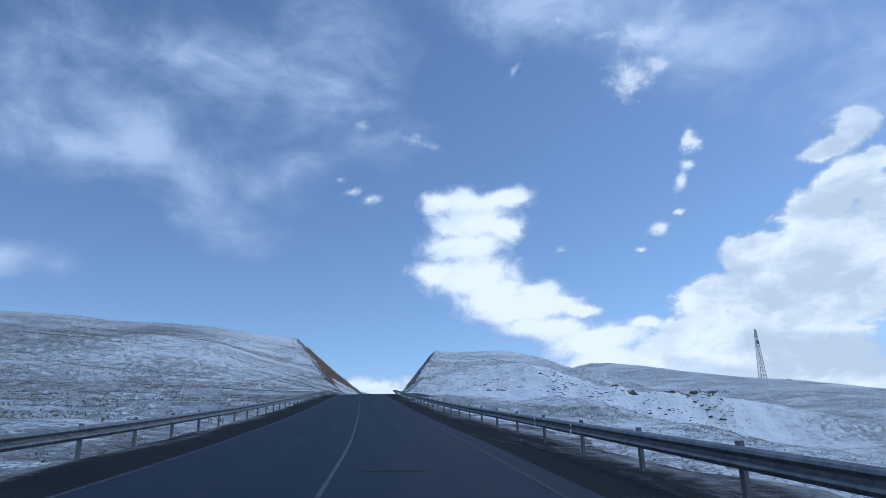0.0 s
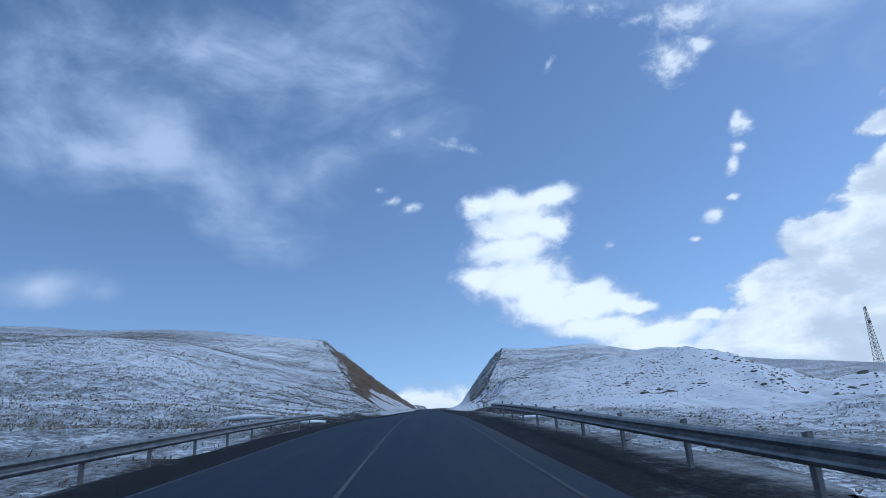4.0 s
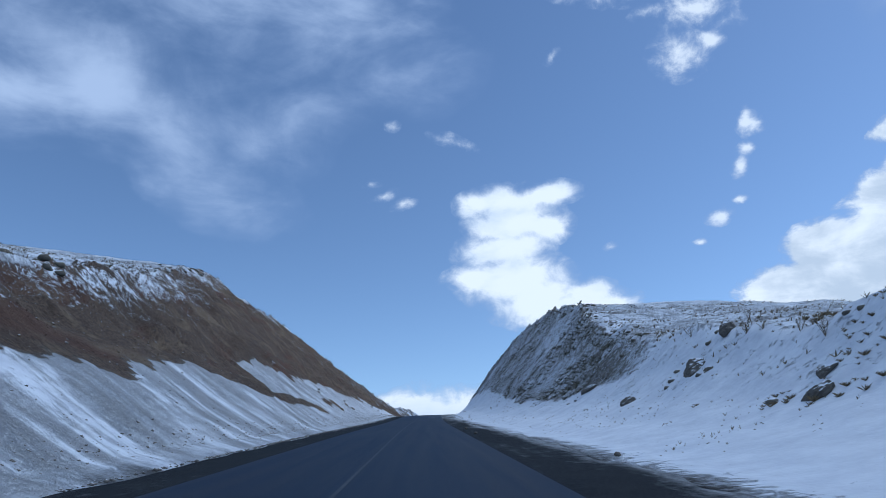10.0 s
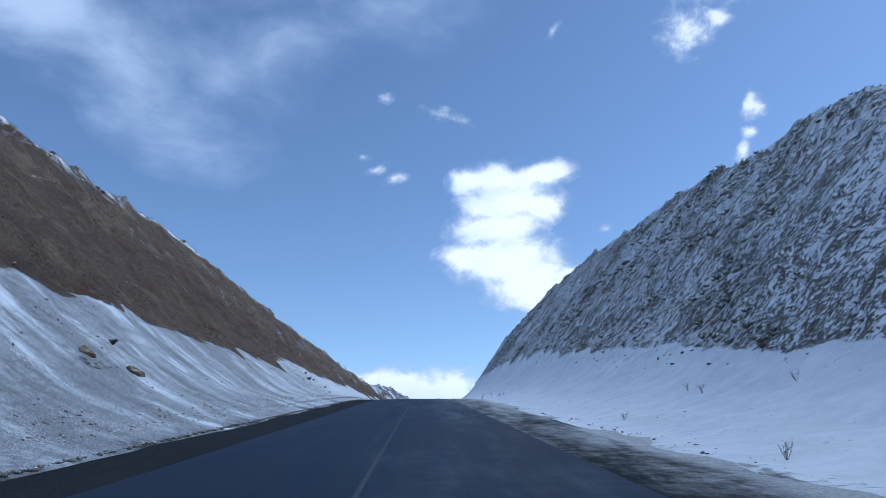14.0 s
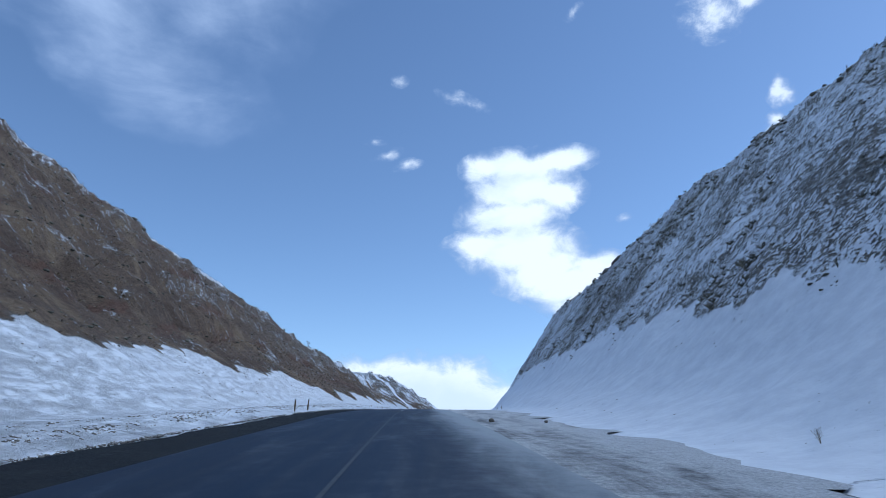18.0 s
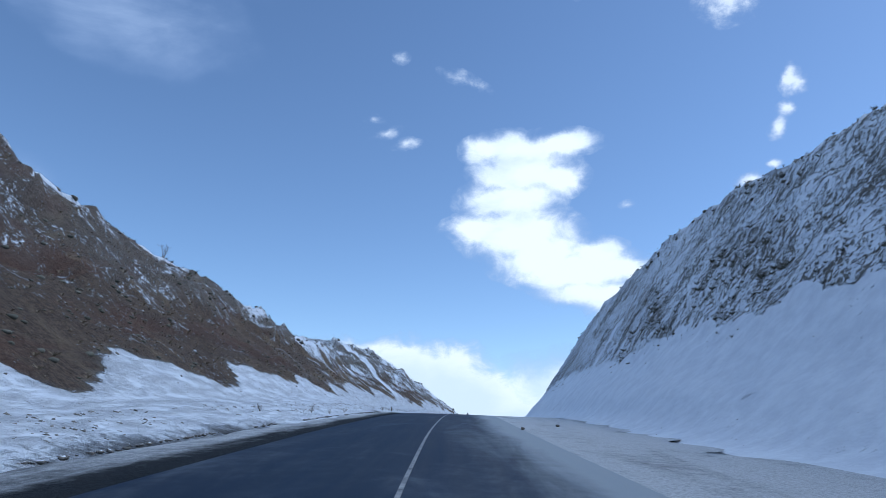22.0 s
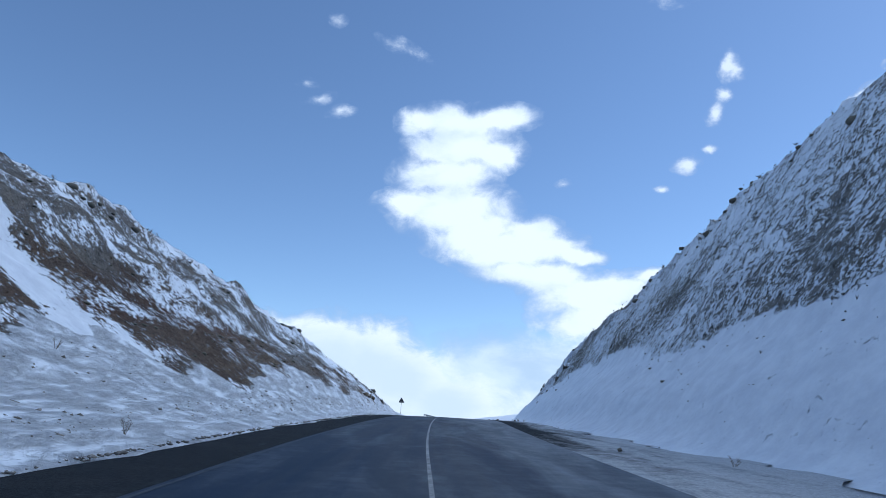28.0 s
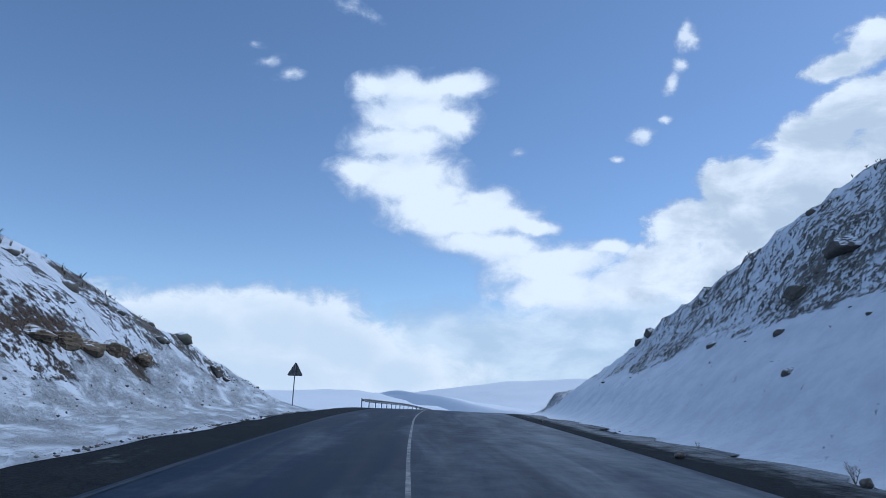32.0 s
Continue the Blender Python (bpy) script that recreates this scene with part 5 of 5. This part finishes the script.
def round_bush(y, u, size, seed):
    """A dense dome of fine twigs."""
    r = random.Random(seed)
    top = new("round_bush")
    top.matrix_basis = Matrix.Translation(spot([y], [u])[0]) @ Matrix.Diagonal((size, size, size, 1))
    tagged(top, "rounded dark bush standing in the snow", "bush", "round bushes on the scree")
    for i in range(3):
        v, f = blade_tuft(46, 0.62, 0.022, seed * 7 + i)
        bm = bmesh.new()
        vs = [bm.verts.new((p[0], p[1], p[2] * 0.8)) for p in v]
        for t in f:
            bm.faces.new([vs[q] for q in t])
        part("twigs", bm, M_BUSH, top)
    return top


for i, (y, u, size) in enumerate(((423.8, -13.4, 0.62), (431.0, -14.9, 0.4), (430.5, -13.7, 0.36), (431.8, -12.2, 0.4), (426.0, -10.9, 0.3), (349.5, -15.5, 0.4), (363.0, -13.2, 0.4))):
    round_bush(y, u, size, i)


def rock(y, u, size, stretch, seed, label, mat):
    """A boulder sunk into the slope: split along flat planes, roughened at two scales, lying with the lie of the face."""
    r = random.Random(seed)
    planes = [(Vector((r.gauss(0, 1), r.gauss(0, 1), r.gauss(0, 1))).normalized(), r.uniform(0.33, 0.5)) for i in range(13)]
    bm = bmesh.new()
    bmesh.ops.create_icosphere(bm, subdivisions=4, radius=0.5)
    for p in bm.verts:
        c = p.co.normalized()
        k = min([d / max(c.dot(n), 0.05) for n, d in planes] + [0.62])
        k *= 1 + 0.10 * noise.noise(c * 3.3 + Vector((seed, 0, 0))) + 0.07 * noise.noise(c * 9 + Vector((0, 0, seed)))
        p.co = c * k
        p.co.x *= stretch[0]
        p.co.y *= stretch[1]
        p.co.z *= stretch[2]
    lean = 0 if abs(u) < 11 or y < 250 else (34 if u < 0 else -38)
    place = Vector(spot([y], [u])[0]) + Vector((0, 0, -0.06 * size))
    ob = part("rock", bm, mat, None, "", Matrix.Translation(place) @ pose(0, 0, 0, 0, lean, heading(y)) @ Matrix.Diagonal((size, size, size, 1)))
    return tagged(ob, label, "rock")


for i, (y, u, size, stretch, label, mat) in enumerate([(268.8, 14.9, 1.05, (1.5, 1.6, 0.8), "dark grey boulder with snow on its ledges", M_PEBBLE_BIG),
    (191.7, 33.5, 1.3, (1.2, 1.0, 0.7), "dark rock on the snowy end of the mound", M_PEBBLE_BIG),
    (190.4, 36.6, 1.5, (1.4, 1.0, 0.8), "dark rock on the snowy end of the mound", M_PEBBLE_BIG),
    (192.6, 42.6, 1.0, (1.2, 1.0, 0.7), "dark rock on the snowy end of the mound", M_PEBBLE_BIG),
    (201.0, 73.2, 2.0, (1.5, 1.0, 0.7), "dark rock on the snowy end of the mound", M_PEBBLE_BIG),
    (194.4, 75.4, 2.4, (1.4, 1.0, 0.8), "dark rock on the snowy end of the mound", M_PEBBLE_BIG),
    (199.0, 88.6, 1.7, (1.5, 1.0, 0.7), "dark rock on the snowy end of the mound", M_PEBBLE_BIG),
    (200.7, 97.0, 1.8, (1.5, 1.0, 0.7), "dark rock on the snowy end of the mound", M_PEBBLE_BIG),
    (255.6, 13.1, 0.75, (1.6, 1.2, 0.7), "dark grey boulder with snow on its ledges", M_PEBBLE_BIG),
    (256.6, 14.0, 0.6, (1.2, 1.5, 0.7), "dark grey boulder with snow on its ledges", M_PEBBLE_BIG),
    (273.2, 12.6, 0.7, (1.4, 1, 0.8), "dark grey boulder with snow on its ledges", M_PEBBLE_BIG),
    (268.1, 16.5, 0.8, (1.3, 1, 0.9), "dark grey boulder with snow on its ledges", M_PEBBLE_BIG),
    (508.7, 25.9, 1.5, (0.8, 3.4, 0.5), "dark grey boulder with snow on its ledges", M_PEBBLE_BIG),
    (533.2, 27.4, 1.5, (0.8, 4.5, 0.5), "dark grey boulder with snow on its ledges", M_PEBBLE_BIG),
    (524.9, 28.1, 1.5, (0.8, 4.5, 0.5), "dark grey boulder with snow on its ledges", M_PEBBLE_BIG),
    (733.0, 7.2, 0.7, (1.2, 1.0, 0.9), "dark stone beside the road at the brow", M_PEBBLE_BIG),
    (684.5, -9.7, 0.9, (0.8, 1.5, 0.7), "tan-brown rock outcrop showing through the snow", M_CRAG),
    (685.6, -9.7, 1.0, (0.7, 1.3, 0.6), "tan-brown rock outcrop showing through the snow", M_CRAG),
    (686.8, -9.6, 0.9, (0.8, 1.5, 0.7), "tan-brown rock outcrop showing through the snow", M_CRAG),
    (688.6, -9.6, 1.0, (0.8, 1.6, 0.8), "tan-brown rock outcrop showing through the snow", M_CRAG),
    (690.2, -9.4, 0.9, (0.7, 1.4, 0.7), "tan-brown rock outcrop showing through the snow", M_CRAG),
    (698.2, -9.2, 0.7, (1, 1.2, 0.9), "dark grey boulder with snow on its ledges", M_PEBBLE_BIG),
    (699.0, -9.0, 0.5, (1, 1, 0.9), "dark grey boulder with snow on its ledges", M_PEBBLE_BIG),
    (685.5, 16.2, 1.2, (0.9, 1.6, 0.7), "dark grey boulder with snow on its ledges", M_PEBBLE_BIG),
    (687.5, 15.2, 0.9, (1, 1.4, 0.7), "dark grey boulder with snow on its ledges", M_PEBBLE_BIG),
    (686.3, 13.6, 0.4, (1, 1.5, 0.7), "dark stone in the drifted snow", M_PEBBLE_BIG),
    (692.5, 13.6, 0.5, (1, 1.5, 0.7), "dark stone in the drifted snow", M_PEBBLE_BIG),
    (705.7, 15.0, 0.9, (1, 1.5, 0.8), "dark grey boulder with snow on its ledges", M_PEBBLE_BIG),
    (707.4, 14.8, 0.7, (1, 1.2, 0.9), "dark grey boulder with snow on its ledges", M_PEBBLE_BIG),
    (683.4, 12.0, 0.4, (1, 1.5, 0.7), "dark stone in the drifted snow", M_PEBBLE_BIG),
    (343.9, -14.6, 0.6, (1, 1.2, 0.8), "grey-brown rock lying in a chute of snow", M_CRAG),
    (341.6, -10.9, 0.8, (1, 1.6, 0.6), "grey-brown rock lying in a chute of snow", M_CRAG),
    (359.0, -12.4, 0.7, (1, 1.6, 0.6), "grey-brown rock lying in a chute of snow", M_CRAG),
    (361.6, -11.5, 0.8, (1, 1.6, 0.6), "grey-brown rock lying in a chute of snow", M_CRAG),
    (288.3, 14.2, 1.2, (0.8, 1.9, 0.6), "dark grey boulder with snow on its ledges", M_PEBBLE_BIG),
    (514.0, 29.3, 1.4, (0.8, 2.4, 0.6), "dark rock ledge at the edge of the cutting", M_PEBBLE_BIG),
    (517.2, 28.2, 1.4, (0.8, 2.4, 0.6), "dark rock ledge at the edge of the cutting", M_PEBBLE_BIG)]):
    rock(y, u, size, stretch, i * 1.7, label, mat)

for i, (y, u, size) in enumerate([(449.6, 4.9, 0.28), (449.0, 7.4, 0.20), (532.1, 6.5, 0.20), (526.5, 4.1, 0.20), (255.7, 6.9, 0.20), (277.0, 4.6, 0.20), (287.9, 4.7, 0.20), (681.8, 6.8, 0.28), (677.1, 8.5, 0.28), (702.8, 6.9, 0.20), (141.9, 6.6, 0.20), (139.6, 4.7, 0.20), (143.8, -5.2, 0.20), (621.6, 6.7, 0.20), (672.7, 5.4, 0.20)]):
    bm = bmesh.new()
    bmesh.ops.create_icosphere(bm, subdivisions=3, radius=0.5)
    for p in bm.verts:
        p.co *= 1 + 0.35 * noise.noise(p.co * 2.6 + Vector((i * 2.3, 0, 0))) + 0.1 * noise.noise(p.co * 8 + Vector((0, i, 0)))
        p.co.z *= 0.7
    tagged(part("stone", bm, M_STONE, None, "", Matrix.Translation(at(y, u, 0.02 + size * 0.2)) @ pose(0, 0, 0, 0, 0, i * 71) @ Matrix.Diagonal((size, size * 0.8, size, 1))), "loose grey stone lying on the road verge", "stone", "stones on the verge")

for i, (y, u, hgt) in enumerate([(464.3, -7.0, 0.8), (469.8, -7.0, 0.8), (575.5, -7.2, 0.5)]):
    stake = new("marker_stake")
    stake.matrix_basis = Matrix.Translation(spot([y], [u])[0]) @ pose(0, 0, 0, 4 - 3 * i, 3, heading(y))
    tagged(stake, "short dark wooden marker stake at the verge", "stake", "marker stakes")
    part("shaft", box(bmesh.new(), (0.09, 0.09, hgt + 0.3), pose(0, 0, hgt / 2 - 0.15), 0.012), M_TWIG, stake)
    part("cap", box(bmesh.new(), (0.13, 0.13, 0.05), pose(0, 0, hgt + 0.02), 0.01), M_SNOW, stake, "thin snow on top")

for i, (y, u, sx, sy, sz) in enumerate([(150.4, -8.2, 2.6, 1.6, 0.7), (154, -14.5, 5.5, 3.0, 0.8), (143, 9.5, 2.2, 1.4, 0.5)]):
    v, f = cushion(40 + i, 0.8, 0.25)
    bm = bmesh.new()
    vs = [bm.verts.new((p[0] * sx, p[1] * sy, p[2] * sz)) for p in v]
    for t in f:
        bm.faces.new([vs[q] for q in t])
    bmesh.ops.subdivide_edges(bm, edges=bm.edges[:], cuts=1, use_grid_fill=True, smooth=0.6)
    for p in bm.faces:
        p.smooth = True
    tagged(part("snow_heap", bm, M_SNOW, None, "", Matrix.Translation(spot([y], [u])[0])), "ploughed heap of snow beside the road", "snow heap")

# tar patches in the asphalt
for y, u0, u1, ln in ((13.6, 0.5, 1.7, 0.45), (30.5, 0.3, 1.5, 0.35), (44.0, 0.4, 1.9, 0.4)):
    strip("tar_patch", y, y + ln, ln / 2, [u0, (u0 + u1) / 2, u1], 0.066, M_TAR, road)

# a hut beside the mast
hut = new("hut")
hut.matrix_basis = pose(480, 735, HUT_Z)
tagged(hut, "small dark hut on the far ridge", "hut")
part("wall", box(bmesh.new(), (4.5, 4, 3.2), pose(0, 0, 1.2), 0.08), M_MAST, hut)
bm = bmesh.new()
a = [bm.verts.new(p) for p in ((-2.6, -2.4, 2.7), (2.6, -2.4, 2.7), (2.6, 2.4, 2.7), (-2.6, 2.4, 2.7), (-2.6, 0, 4.2), (2.6, 0, 4.2))]
for q in ((0, 1, 5, 4), (2, 3, 4, 5), (0, 4, 3), (1, 2, 5), (3, 2, 1, 0)):
    bm.faces.new([a[i] for i in q])
part("roof", bm, M_SIGN_BACK, hut)
